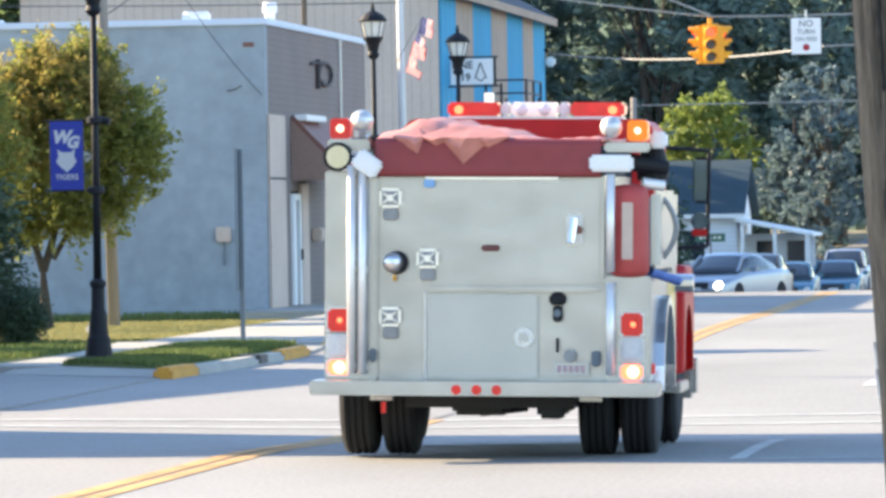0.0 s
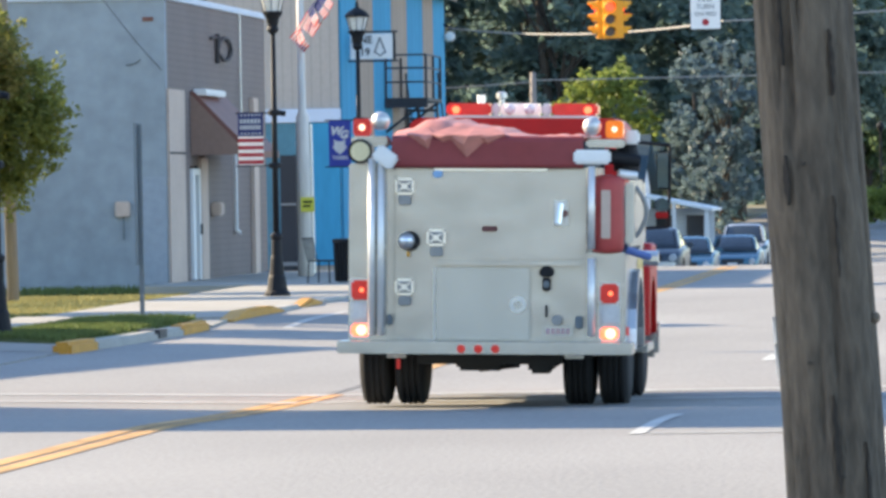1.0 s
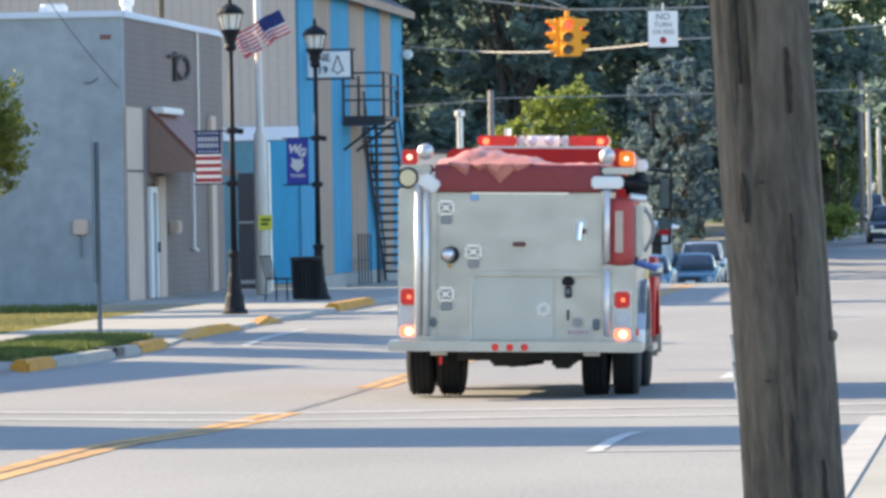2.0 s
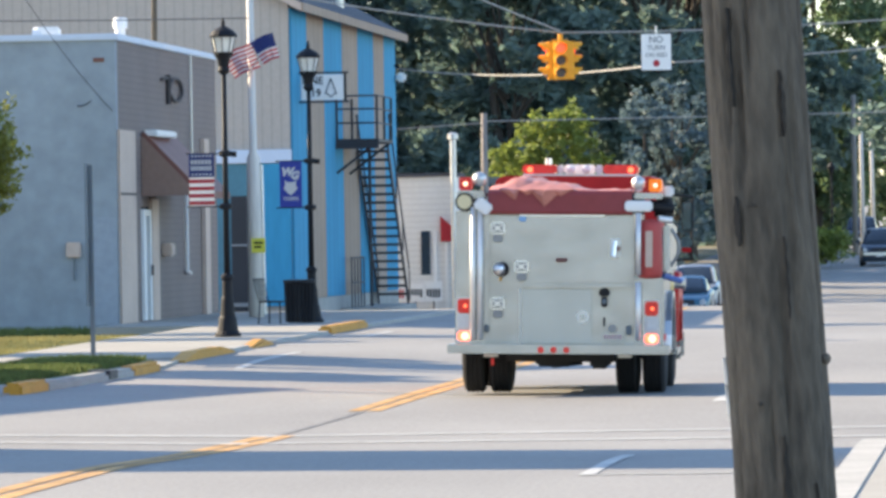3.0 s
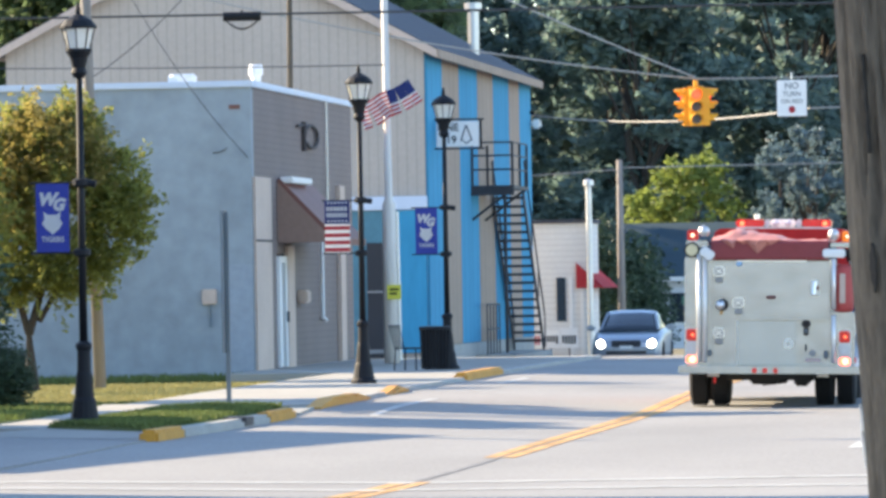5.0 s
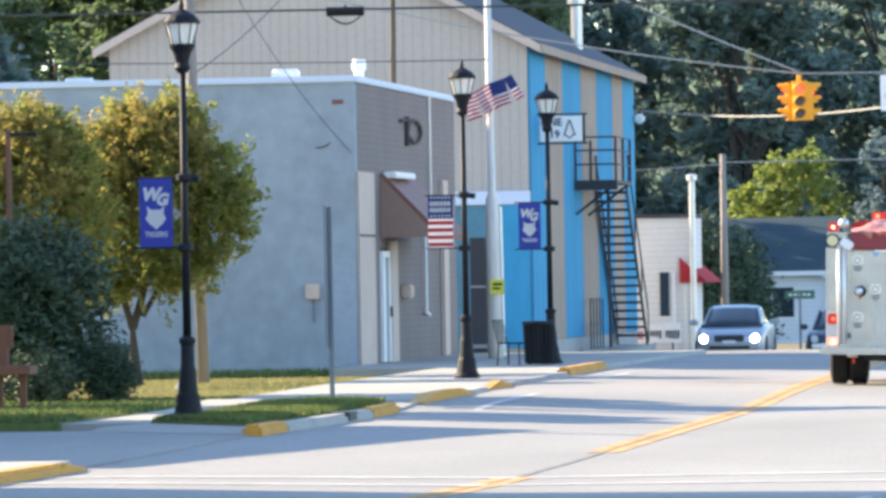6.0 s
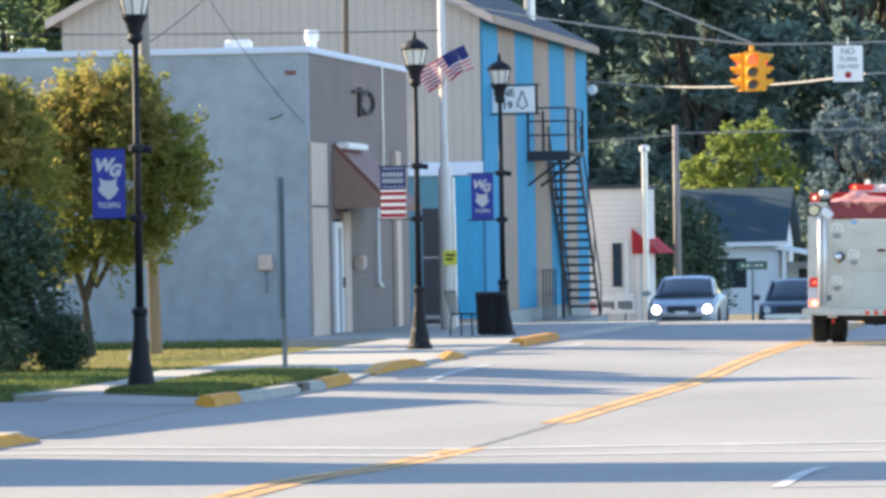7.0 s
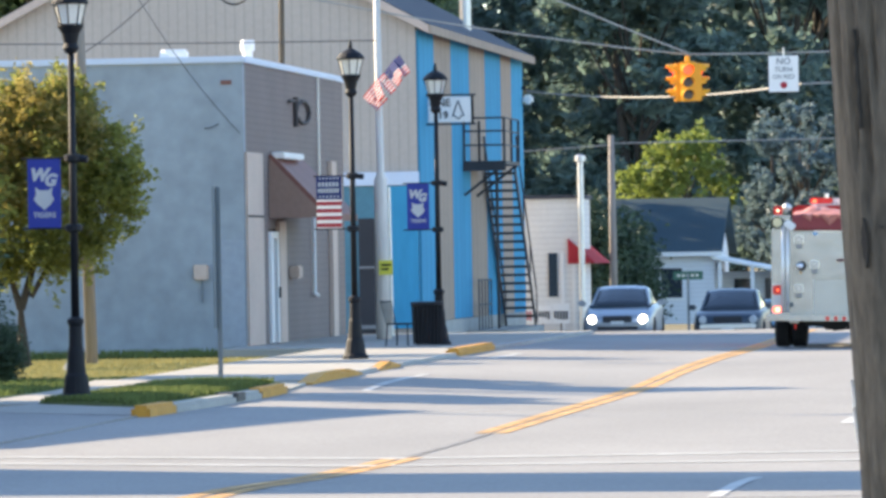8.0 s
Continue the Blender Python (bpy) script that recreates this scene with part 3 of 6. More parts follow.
    loft(bm, [[(0.01, a - 0.03, 3.6), (1.1, a - 0.03, 2.45), (0.01, a - 0.03, 2.45)], [(0.01, a - 0.01, 3.6), (1.1, a - 0.01, 2.45), (0.01, a - 0.01, 2.45)]])
    part("awning_cheek", bm, mat("brown_painted_board", (0.27, 0.17, 0.13), 0.75, vary=0.12, grain=12), aw, "brown triangular awning end")
    part("awning_lamp", box(bmesh.new(), 0.05, 0.3, 3.6, 6.6, 3.58, 3.7, 0.02), WHITE, aw, "white strip lamp")
    # scroll ornament, a bent iron ring with an upright
    ring = []
    for k in range(14):
        q = k * 0.44 - 2.6
        ring.append([(0.05 + 0.035 * math.cos(w * 1.05), 8.6 + (1.0 + 0.12 * math.sin(w * 1.05)) * math.cos(q), 4.55 + (0.22 + 0.035 * math.sin(w * 1.05)) * math.sin(q)) for w in range(6)])
    bm = loft(bmesh.new(), ring)
    rod(bm, (0.05, 7.4, 4.82), (0.05, 7.4, 4.25), 0.05, seg=6)
    rod(bm, (0.05, 6.4, 4.72), (0.05, 7.4, 4.76), 0.03, seg=6)
    part("scroll_ornament", bm, mat("dull_brown_iron", (0.055, 0.048, 0.048), 0.8, vary=0.2), s, "dark iron scroll on the front")
    part("red_plate", box(bmesh.new(), -0.4, -0.2, -0.02, 0.0, 4.9, 4.98), AWNING, s)
    m = part("meter_box", box(bmesh.new(), -0.95, -0.68, -0.12, 0.0, 1.32, 1.6, 0.02), TAN, s, "tan electric meter box")
    part("conduit", rod(bmesh.new(), (-0.8, -0.05, 0.9), (-0.8, -0.05, 1.32), 0.02, seg=6), POST, m)
    part("repaint_patch", box(bmesh.new(), -0.55, -0.02, -0.008, -0.004, 0.0, 2.05), mat("newer_grey_paint", (0.31, 0.35, 0.39), 0.85, vary=0.15, grain=7, stain=0.6), s)
    return s


def roof_unit(x, y, w, h, name="roof_vent"):
    t = empty(name, pose(x, y, 5.2), "white metal vent on the shop roof", "vent", "roof vents")
    part("duct", box(bmesh.new(), -w / 2, w / 2, 0, 0.4, 0, h, 0.04), WHITE, t)
    part("cap", rod(bmesh.new(), (-w / 2 - 0.06, 0.2, h * 0.55), (-w / 2 + 0.12, 0.2, h * 0.55), h * 0.45), WHITE, t)


grey_shop()
roof_unit(-21.8, 124.6, 0.45, 0.42)
roof_unit(-18.7, 130, 0.45, 0.68)
roof_unit(-19.4, 127, 0.55, 0.42)
t = empty("roof_chimney", pose(-17.4, 131, 5.18), "white round flue on the shop roof", "chimney")
part("pipe", lathe(bmesh.new(), [(0.1, -0.02), (0.1, 0.68)], 12), WHITE, t)
part("cowl", lathe(bmesh.new(), [(0.1, 0.66), (0.14, 0.67), (0.14, 0.86), (0.12, 0.88)], 12), WHITE, t)


# ---- two-storey lodge with blue and tan street wall ----
def far_corner(x, y, z, k=1.12):
    """Pose and size of what stands on the far corner of the crossing."""
    return pose(x * k, y * k, 1.72 + (z - 1.72) * k) @ Matrix.Diagonal((k, k, k, 1))


def lodge():
    s = empty("lodge_building", far_corner(-15.1, 140.2, 0), "two-storey steel-sided building with blue and tan striped front", "building")
    ridge = (-4.4, 9.0)
    bm = slab(bmesh.new(), [(-8.8, -1.0), (0, -1.0), (0, 6.62), ridge, (-8.8, 6.7)], 0, 23.6)
    part("shell", bm, RIBBED, s, "grey ribbed steel walls and gable")
    bm = bmesh.new()
    slab(bm, [(0.3, 6.5), (0.3, 6.62), (ridge[0], ridge[1] + 0.17), (ridge[0], ridge[1] + 0.03)], -0.25, 23.9)
    slab(bm, [(-9.1, 6.58), (-9.1, 6.7), (ridge[0], ridge[1] + 0.17), (ridge[0], ridge[1] + 0.03)], -0.25, 23.9)
    part("roof", bm, SHINGLE, s, "dark shingle gable roof")
    bm = bmesh.new()
    box(bm, 0.302, 0.34, -0.25, 23.9, 6.42, 6.6)
    part("gutter", bm, TANSTRIP, s)
    bm = bmesh.new()
    slab(bm, [(0.3, 6.42), (0.3, 6.6), (ridge[0], ridge[1] + 0.16), (ridge[0], ridge[1] - 0.02)], -0.3, -0.255)
    slab(bm, [(-9.1, 6.5), (-9.1, 6.68), (ridge[0], ridge[1] + 0.16), (ridge[0], ridge[1] - 0.02)], -0.3, -0.255)
    part("barge_board", bm, TAN, s)
    # striped street wall: each panel its own sheet
    at = [0.0, 3.1, 6.6, 10.6, 14.2, 18.0, 20.6, 23.6]
    for i, (a, b) in enumerate(zip(at, at[1:])):
        bm = box(bmesh.new(), 0.003, 0.05, a + 0.02, b - 0.02, 0.42, 6.5, 0.01)
        part("panel", bm, BLUE if i % 2 == 0 else TANSTRIP, s, "blue steel panel" if i % 2 == 0 else "tan steel panel")
    part("plinth", box(bmesh.new(), 0.003, 0.045, 0, 23.6, -1.0, 0.41), KERB, s, "grey masonry plinth")
    # ground floor end wall: teal shopfront, blue return, fascia
    part("fascia", box(bmesh.new(), -2.2, 0.03, -0.12, -0.003, 3.28, 3.56, 0.01), COPING, s, "pale fascia board over the shopfront")
    part("shopfront", box(bmesh.new(), -2.2, -0.6, -0.06, -0.003, 0.2, 3.27), TEAL, s, "teal painted shopfront")
    d = part("door", box(bmesh.new(), -1.25, -0.82, -0.1, -0.062, 0.2, 2.6), DARK, s, "dark glazed door")
    part("door_rail", box(bmesh.new(), -1.25, -0.82, -0.13, -0.102, 1.56, 1.6), GREYALU, d)
    part("kick_plate", box(bmesh.new(), -1.25, -0.82, -0.13, -0.102, 0.3, 0.38), GREYALU, d)
    part("blue_return", box(bmesh.new(), -0.6, 0.0, -0.07, -0.003, 0.3, 3.27), BLUE, s, "blue steel return wall")
    # flue and wall lamp
    part("flue", lathe(bmesh.new(), [(0.13, 6.0), (0.13, 8.0), (0.2, 8.02), (0.2, 8.2)], 10, (-0.5, 15.5)), GALV, s, "galvanised flue on the roof")
    bm = bmesh.new()
    rod(bm, (0.05, 23.3, 5.85), (0.27, 23.3, 5.74), 0.03)
    fl = part("flood_lamp_arm", bm, BLACK, s)
    part("flood_lamp", box(bmesh.new(), 0.1, 0.33, 23.1, 23.4, 5.44, 5.67, 0.05), WHITE, fl, "pale wall flood lamp")
    return s


def hanging_sign():
    s = empty("hanging_sign", far_corner(-15.05, 141.6, 4.6), "white lodge board with a dark compass emblem on a bracket", "sign")
    part("board", box(bmesh.new(), 0.05, 0.95, -0.04, 0.04, 0, 0.53, 0.01), WHITE, s)
    part("edge", box(bmesh.new(), 0.952, 1.0, -0.05, 0.05, -0.02, 0.55, 0.01), BLACK, s)
    for z in (0.57, -0.04):
        part("bracket", rod(bmesh.new(), (0, 0, z), (1.05, 0, z), 0.02), IRON, s)
    bm = bmesh.new()
    for x in (0.56, 0.8):
        rod(bm, (0.68, -0.05, 0.45), (x, -0.05, 0.12), 0.016, seg=6)
    rod(bm, (0.57, -0.05, 0.16), (0.68, -0.05, 0.06), 0.014, seg=6)
    rod(bm, (0.79, -0.05, 0.16), (0.68, -0.05, 0.06), 0.014, seg=6)
    part("emblem", bm, POST, s, "dark crossed emblem")
    letters("NE", 0.22, BLACK, s, pose(0.38, -0.045, 0.4, 90, 0, 0))
    letters("19", 0.22, BLACK, s, pose(0.36, -0.045, 0.14, 90, 0, 0))
    bm = bmesh.new()
    box(bm, 0.08, 0.24, -0.046, -0.041, 0.33, 0.47)
    part("text_bar", bm, POST, s)


def fire_escape():
    s = empty("fire_escape", far_corner(-15.04, 149, 0.2), "black iron fire escape with landing and steep stair", "fire escape")
    z = 3.68
    part("landing", box(bmesh.new(), 0, 0.95, 0, 3.5, z - 0.08, z, 0.01), IRON, s)
    for x, y in ((0.03, 0.03), (0.92, 0.03), (0.92, 1.75), (0.92, 3.45), (0.03, 3.45)):
        part("post", box(bmesh.new(), x - 0.025, x + 0.025, y - 0.025, y + 0.025, z, z + 0.95), IRON, s)
    for h in (0.35, 0.66, 0.95):
        bm = bmesh.new()
        rod(bm, (0.03, 0.03, z + h), (0.92, 0.03, z + h), 0.02, seg=6)
        rod(bm, (0.92, 0.03, z + h), (0.92, 3.45, z + h), 0.02, seg=6)
        part("rail", bm, IRON, s)
    for y in (0.2, 3.0):
        part("bracket", rod(bmesh.new(), (0.0, y, z - 0.75), (0.9, y, z - 0.08), 0.03, seg=6), IRON, s)
    part("joist", box(bmesh.new(), 0.0, 0.95, 0.0, 0.06, z - 0.22, z - 0.081), IRON, s)
    n, y0, run = 18, 4.5, 4.4
    tread = bmesh.new()
    box(tread, 0.07, 0.72, -0.13, 0.13, -0.06, 0.0)
    first = part("tread", tread, IRON, s)
    first.location = (0, y0, z - 0.2)
    for i in range(1, n):
        o = new("tread", first.data)
        o.parent, o.location = s, (0, y0 + run * i / (n - 1), z - 0.2 - (z - 0.2) * i / n)
    for x in (0.05, 0.74):
        bm = bmesh.new()
        loft(bm, [[(x - 0.02, y0 - 0.1, z - 0.28), (x + 0.02, y0 - 0.1, z - 0.28), (x + 0.02, y0 - 0.1, z), (x - 0.02, y0 - 0.1, z)],
                  [(x - 0.02, y0 + run + 0.1, -0.1), (x + 0.02, y0 + run + 0.1, -0.1), (x + 0.02, y0 + run + 0.1, 0.12), (x - 0.02, y0 + run + 0.1, 0.12)]])
        part("stringer", bm, IRON, s)
    for x in (0.05, 0.78):
        bm = bmesh.new()
        rod(bm, (x, y0 - 0.2, z + 0.6), (x, y0 + run, 0.75), 0.02, seg=6)
        part("handrail", bm, IRON, s)
        for i in range(4):
            y = y0 + run * i / 3
            part("baluster", rod(bmesh.new(), (x, y, (z - 0.1) * (1 - i / 3)), (x, y, (z - 0.1) * (1 - i / 3) + 0.72), 0.018, seg=6), IRON, s)
    bm = bmesh.new()
    rod(bm, (0.4, 3.6, -0.1), (0.4, 3.6, z), 0.035, seg=8)
    part("support_post", bm, IRON, s)
    part("footing", box(bmesh.new(), 0.0, 0.9, 0.4, y0 + run + 0.5, -0.5, -0.06), KERB, s, "concrete footing of the stair")
    bm = bmesh.new()
    for y in (0.6, 1.3, 2.0, 2.7, 3.4):
        rod(bm, (0.25, y, -0.1), (0.25, y, 1.05), 0.018, seg=6)
    rod(bm, (0.25, 0.6, 1.05), (0.25, 3.4, 1.05), 0.02, seg=6)
    rod(bm, (0.25, 0.6, 0.5), (0.25, 3.4, 0.5), 0.02, seg=6)
    part("ground_rail", bm, IRON, s)


lodge()
hanging_sign()
fire_escape()


# ---- white shed with red awning, beyond the crossing ----
def white_shop():
    z = rise(186) - 0.1
    s = empty("white_shop", pose(-15.75, 186.5, z), "white clapboard shop with a red canvas awning", "building")
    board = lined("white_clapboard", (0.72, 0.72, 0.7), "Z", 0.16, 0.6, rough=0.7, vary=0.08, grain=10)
    part("shell", box(bmesh.new(), -9, 0.13, 0, 3.5, 0, 4.3), board, s)
    part("roof", box(bmesh.new(), -9.1, 0.2, -0.1, 3.6, 4.3, 4.4), SHINGLE, s)
    part("window", box(bmesh.new(), -0.75, -0.5, -0.05, -0.004, 1.6, 2.8), GLASS, s)
    for x in (-0.42, -0.1):
        part("corner_board", box(bmesh.new(), x, x + 0.1, -0.05, -0.004, 0, 2.8), WHITE, s)
    bm = bmesh.new()
    loft(bm, [[(-0.2, -0.1, 2.5), (0.58, -0.1, 2.5), (-0.2, -0.1, 3.2)], [(-0.2, 5, 2.5), (0.58, 5, 2.5), (-0.2, 5, 3.2)]])
    part("awning", bm, RED_CLOTH, s, "red canvas awning")
    bm = bmesh.new()
    lathe(bm, [(0.085, 0), (0.085, 5.3), (0.15, 5.32), (0.15, 5.46), (0.04, 5.5)], 10, (0.2, -0.3))
    part("flue", bm, GALV, s, "tall galvanised flue")


white_shop()
rng = random.Random(4)
t = empty("yard_sign_row", pose(-17.3, 185.3, -0.65), "low white boards with dark lettering on a fence", "sign")
for i in range(3):
    b = part("board", box(bmesh.new(), i * 0.5, i * 0.5 + 0.46, 0, 0.04, 0.55, 1.0 + 0.05 * i, 0.01), WHITE, t)
    bm = bmesh.new()
    for j in range(5):
        box(bm, i * 0.5 + 0.04 + j * 0.08, i * 0.5 + 0.09 + j * 0.08, -0.01, -0.002, 0.65 + rng.random() * 0.1, 0.9)
    part("text_bar", bm, RED_CLOTH if i == 0 else BLACK, b)
    part("leg", rod(bmesh.new(), (i * 0.5 + 0.23, 0.02, 0), (i * 0.5 + 0.23, 0.02, 0.56), 0.02), BLACK, t)


# ---- white house behind the crossing ----
def house():
    s = empty("house", pose(-16.7, 230, -0.62), "white clapboard house with dark gable roof and porch", "house")
    board = lined("house_clapboard", (0.7, 0.73, 0.76), "Z", 0.15, 0.5, rough=0.7, vary=0.06)
    part("shell", box(bmesh.new(), -1.5, 2.0, 0, 8, 0, 2.45), board, s)
    bm = loft(bmesh.new(), [[(1.9, 0, 2.44), (1.9, 4, 4.12), (1.9, 8, 2.44)], [(2.0, 0, 2.44), (2.0, 4, 4.12), (2.0, 8, 2.44)]])
    part("gable", bm, board, s)
    bm = loft(bmesh.new(), [[(-1.75, -0.35, 2.35), (-1.75, 4, 4.17), (-1.75, 8.35, 2.35), (-1.75, 8.35, 2.45), (-1.75, 4, 4.32), (-1.75, -0.35, 2.45)],
                            [(2.3, -0.35, 2.35), (2.3, 4, 4.17), (2.3, 8.35, 2.35), (2.3, 8.35, 2.45), (2.3, 4, 4.32), (2.3, -0.35, 2.45)]])
    part("roof", bm, mat("slate_blue_shingle", (0.02, 0.05, 0.065), 0.9, vary=0.2, grain=10, stain=0.8), s, "dark slate-blue shingle roof")
    part("eave_board", box(bmesh.new(), -1.75, 2.3, -0.4, -0.352, 2.3, 2.45), WHITE, s)
    w = part("window", box(bmesh.new(), 0.2, 0.9, -0.04, -0.004, 0.9, 1.9), GLASS, s)
    part("window_frame", box(bmesh.new(), 0.12, 0.98, -0.03, -0.003, 0.82, 0.9), WHITE, w)
    part("door", box(bmesh.new(), -0.3, 0.1, -0.05, -0.004, 0, 1.9), CARBLUE, s, "dark blue door")
    # porch
    bm = loft(bmesh.new(), [[(1.9, -0.3, 2.3), (4.6, -0.3, 1.75), (4.6, -0.3, 1.65), (1.9, -0.3, 2.2)], [(1.9, 6, 2.3), (4.6, 6, 1.75), (4.6, 6, 1.65), (1.9, 6, 2.2)]])
    part("porch_roof", bm, WHITE, s, "white porch roof")
    for x in (2.2, 3.3, 4.4):
        part("porch_post", box(bmesh.new(), x - 0.06, x + 0.06, -0.2, -0.08, 0, 1.7 + (4.4 - x) * 0.2), WHITE, s)
    part("porch_floor", box(bmesh.new(), 2.0, 4.6, -0.3, 6, -0.1, 0.2), KERB, s)
    for x in (2.5, 3.55):
        part("porch_window", box(bmesh.new(), x, x + 0.6, 2.9, 2.94, 0.6, 1.5), GLASS, s)
    part("porch_wall", box(bmesh.new(), 2.0, 4.5, 2.95, 3.1, 0.2, 1.75), board, s)


house()


# ---- street furniture ----
def street_lamp(x, y, z, label):
    s = empty("street_lamp", pose(x, y, z), label, "street lamp", "black street lamps along the kerb")
    part("base", lathe(bmesh.new(), [(0.21, -0.09), (0.21, 0.05), (0.17, 0.1), (0.14, 0.3), (0.12, 0.34), (0.1, 0.6), (0.085, 0.66), (0.08, 0.9), (0.1, 0.94), (0.1, 0.98), (0.05, 1.02)], 16), BLACK, s, "flared fluted base")
    part("shaft", lathe(bmesh.new(), [(0.052, 1.0), (0.038, 4.2)], 14), BLACK, s, smooth=True)
    part("capital", lathe(bmesh.new(), [(0.06, 4.18), (0.1, 4.24), (0.08, 4.3), (0.11, 4.42), (0.16, 4.5), (0.16, 4.53)], 14), BLACK, s)
    part("lantern", lathe(bmesh.new(), [(0.13, 4.53), (0.19, 4.77)], 8), LAMPGLASS, s, "frosted glass lantern")
    for i in range(8):
        a = math.pi * i / 4
        part("lantern_bar", rod(bmesh.new(), (0.137 * math.cos(a), 0.137 * math.sin(a), 4.53), (0.197 * math.cos(a), 0.197 * math.sin(a), 4.77), 0.008, seg=5), BLACK, s)
    part("cap", lathe(bmesh.new(), [(0.225, 4.77), (0.225, 4.8), (0.17, 4.87), (0.07, 4.93), (0.03, 4.95), (0.035, 4.99), (0.012, 5.08)], 14), BLACK, s)
    for z in (2.92, 2.08):
        part("collar", lathe(bmesh.new(), [(0.07, z - 0.05), (0.105, z - 0.03), (0.105, z + 0.03), (0.07, z + 0.05)], 12), BLACK, s)
        part("banner_arm", rod(bmesh.new(), (0, 0, z), (-0.62, 0, z), 0.012, seg=6), BLACK, s)
    part("arm_stub", rod(bmesh.new(), (0.05, 0, 2.92), (0.18, 0, 2.9), 0.045, seg=8), BLACK, s)
    return s


def team_banner(x, y, z, label):
    s = empty("banner", pose(x - 0.55, y, z + 2.09), label, "banner", "banners on the lamps")
    part("cloth", box(bmesh.new(), 0, 0.4, -0.008, 0.008, 0, 0.83), BANNER, s)
    letters("W", 0.2, WHITE_CLOTH, s, pose(0.13, -0.011, 0.63, 90, 0, 0))
    letters("G", 0.19, WHITE_CLOTH, s, pose(0.27, -0.011, 0.565, 90, 0, 0))
    bm = slab(bmesh.new(), [(0.09, 0.49), (0.1, 0.4), (0.07, 0.34), (0.13, 0.27), (0.17, 0.24), (0.2, 0.21), (0.23, 0.24), (0.27, 0.27), (0.32, 0.34), (0.29, 0.4), (0.3, 0.49), (0.25, 0.45), (0.14, 0.45)], -0.013, -0.009)
    part("emblem", bm, WHITE_CLOTH, s, "pale pointed emblem")
    letters("TIGERS", 0.088, WHITE_CLOTH, s, pose(0.2, -0.011, 0.15, 90, 0, 0))
    return s


def stars_banner(x, y, z):
    s = empty("banner", pose(x - 0.58, y, z + 2.09), "welcome banner with stars and red stripes hanging from a lamp", "banner", "banners on the lamps")
    part("cloth", box(bmesh.new(), 0, 0.4, -0.008, 0.008, 0, 0.83), WHITE_CLOTH, s)
    part("blue_field", box(bmesh.new(), 0, 0.4, -0.012, -0.009, 0.46, 0.83), NAVY, s)
    for i in range(4):
        part("stripe", box(bmesh.new(), 0, 0.4, -0.012, -0.009, 0.02 + i * 0.115, 0.08 + i * 0.115), RED_CLOTH, s)
    bm = bmesh.new()
    for r, n in ((0.7, 6), (0.6, 8)):
        for i in range(n):
            w = 0.34 / n
            box(bm, 0.03 + i * w, 0.03 + i * w + w * 0.7, -0.016, -0.0125, r - 0.035, r + 0.035)
    for i in range(6):
        box(bm, 0.04 + i * 0.058, 0.07 + i * 0.058, -0.016, -0.0125, 0.78, 0.81)
        box(bm, 0.04 + i * 0.058, 0.07 + i * 0.058, -0.016, -0.0125, 0.49, 0.52)
    tagged(part("text_bars", bm, WHITE_CLOTH, s), kind="stuff")


street_lamp(-12.85, 80.6, 0.095, "black street lamp with lantern head beside the grass verge")
street_lamp(-12.58, 107.1, 0.155, "black street lamp with lantern head on the shop pavement")
street_lamp(-12.74, 121.5, 0.18, "black street lamp with lantern head behind a litter bin")
team_banner(-12.85, 80.6, 0.095, "blue and white school team banner on a lamp")
team_banner(-12.74, 121.5, 0.18, "blue and white school team banner by the blue wall")
stars_banner(-12.58, 107.1, 0.155)

s = empty("litter_bin", pose(-12.86, 120.6, rise(120.6) + 0.05), "black slatted steel litter bin on the pavement", "litter bin")
part("liner", lathe(bmesh.new(), [(0.22, 0.02), (0.24, 0.72)], 16), DARK, s)
for i in range(24):
    a = 2 * math.pi * i / 24
    part("slat", rod(bmesh.new(), (0.24 * math.cos(a), 0.24 * math.sin(a), 0.03), (0.265 * math.cos(a), 0.265 * math.sin(a), 0.74), 0.024, seg=4), BLACK, s)
part("rim", lathe(bmesh.new(), [(0.24, 0.7), (0.3, 0.72), (0.3, 0.78), (0.22, 0.79)], 18), BLACK, s)

s = empty("metal_chair", pose(-13.35, 120.9, rise(121) + 0.05, 0, 0, 70), "black metal patio chair on the pavement", "chair")
part("seat", box(bmesh.new(), -0.22, 0.22, -0.22, 0.22, 0.38, 0.41, 0.01), BLACK, s)
bm = bmesh.new()
for i in range(6):
    rod(bm, (-0.2 + i * 0.08, 0.22, 0.4), (-0.2 + i * 0.08, 0.32, 0.8), 0.01, seg=5)
rod(bm, (-0.22, 0.32, 0.8), (0.22, 0.32, 0.8), 0.014, seg=6)
part("backrest", bm, BLACK, s)
for x in (-0.2, 0.2):
    for y in (-0.2, 0.2):
        part("leg", rod(bmesh.new(), (x, y, 0.38), (x * 1.1, y * 1.1, 0), 0.014, seg=6), BLACK, s)

s = empty("sign_post", pose(-12.53, 91, rise(91) + 0.06), "tall steel sign post seen edge-on beside the driveway", "sign post")
part("post", box(bmesh.new(), -0.03, 0.03, -0.03, 0.03, -0.1, 2.66, 0.008), POST, s)
part("sign_plate", box(bmesh.new(), -0.046, -0.032, -0.25, 0.25, 0.75, 2.68), POST, s, "dark sign plate seen edge-on")


def timber_pole(x, y, r, h, lean, m, label, name="utility_pole"):
    s = empty(name, pose(x, y, rise(y) - 0.2, 0, lean, 0), label, "utility pole")
    part("shaft", lathe(bmesh.new(), [(r, 0), (r * 0.72, h)], 14), m, s, smooth=True)
    return s


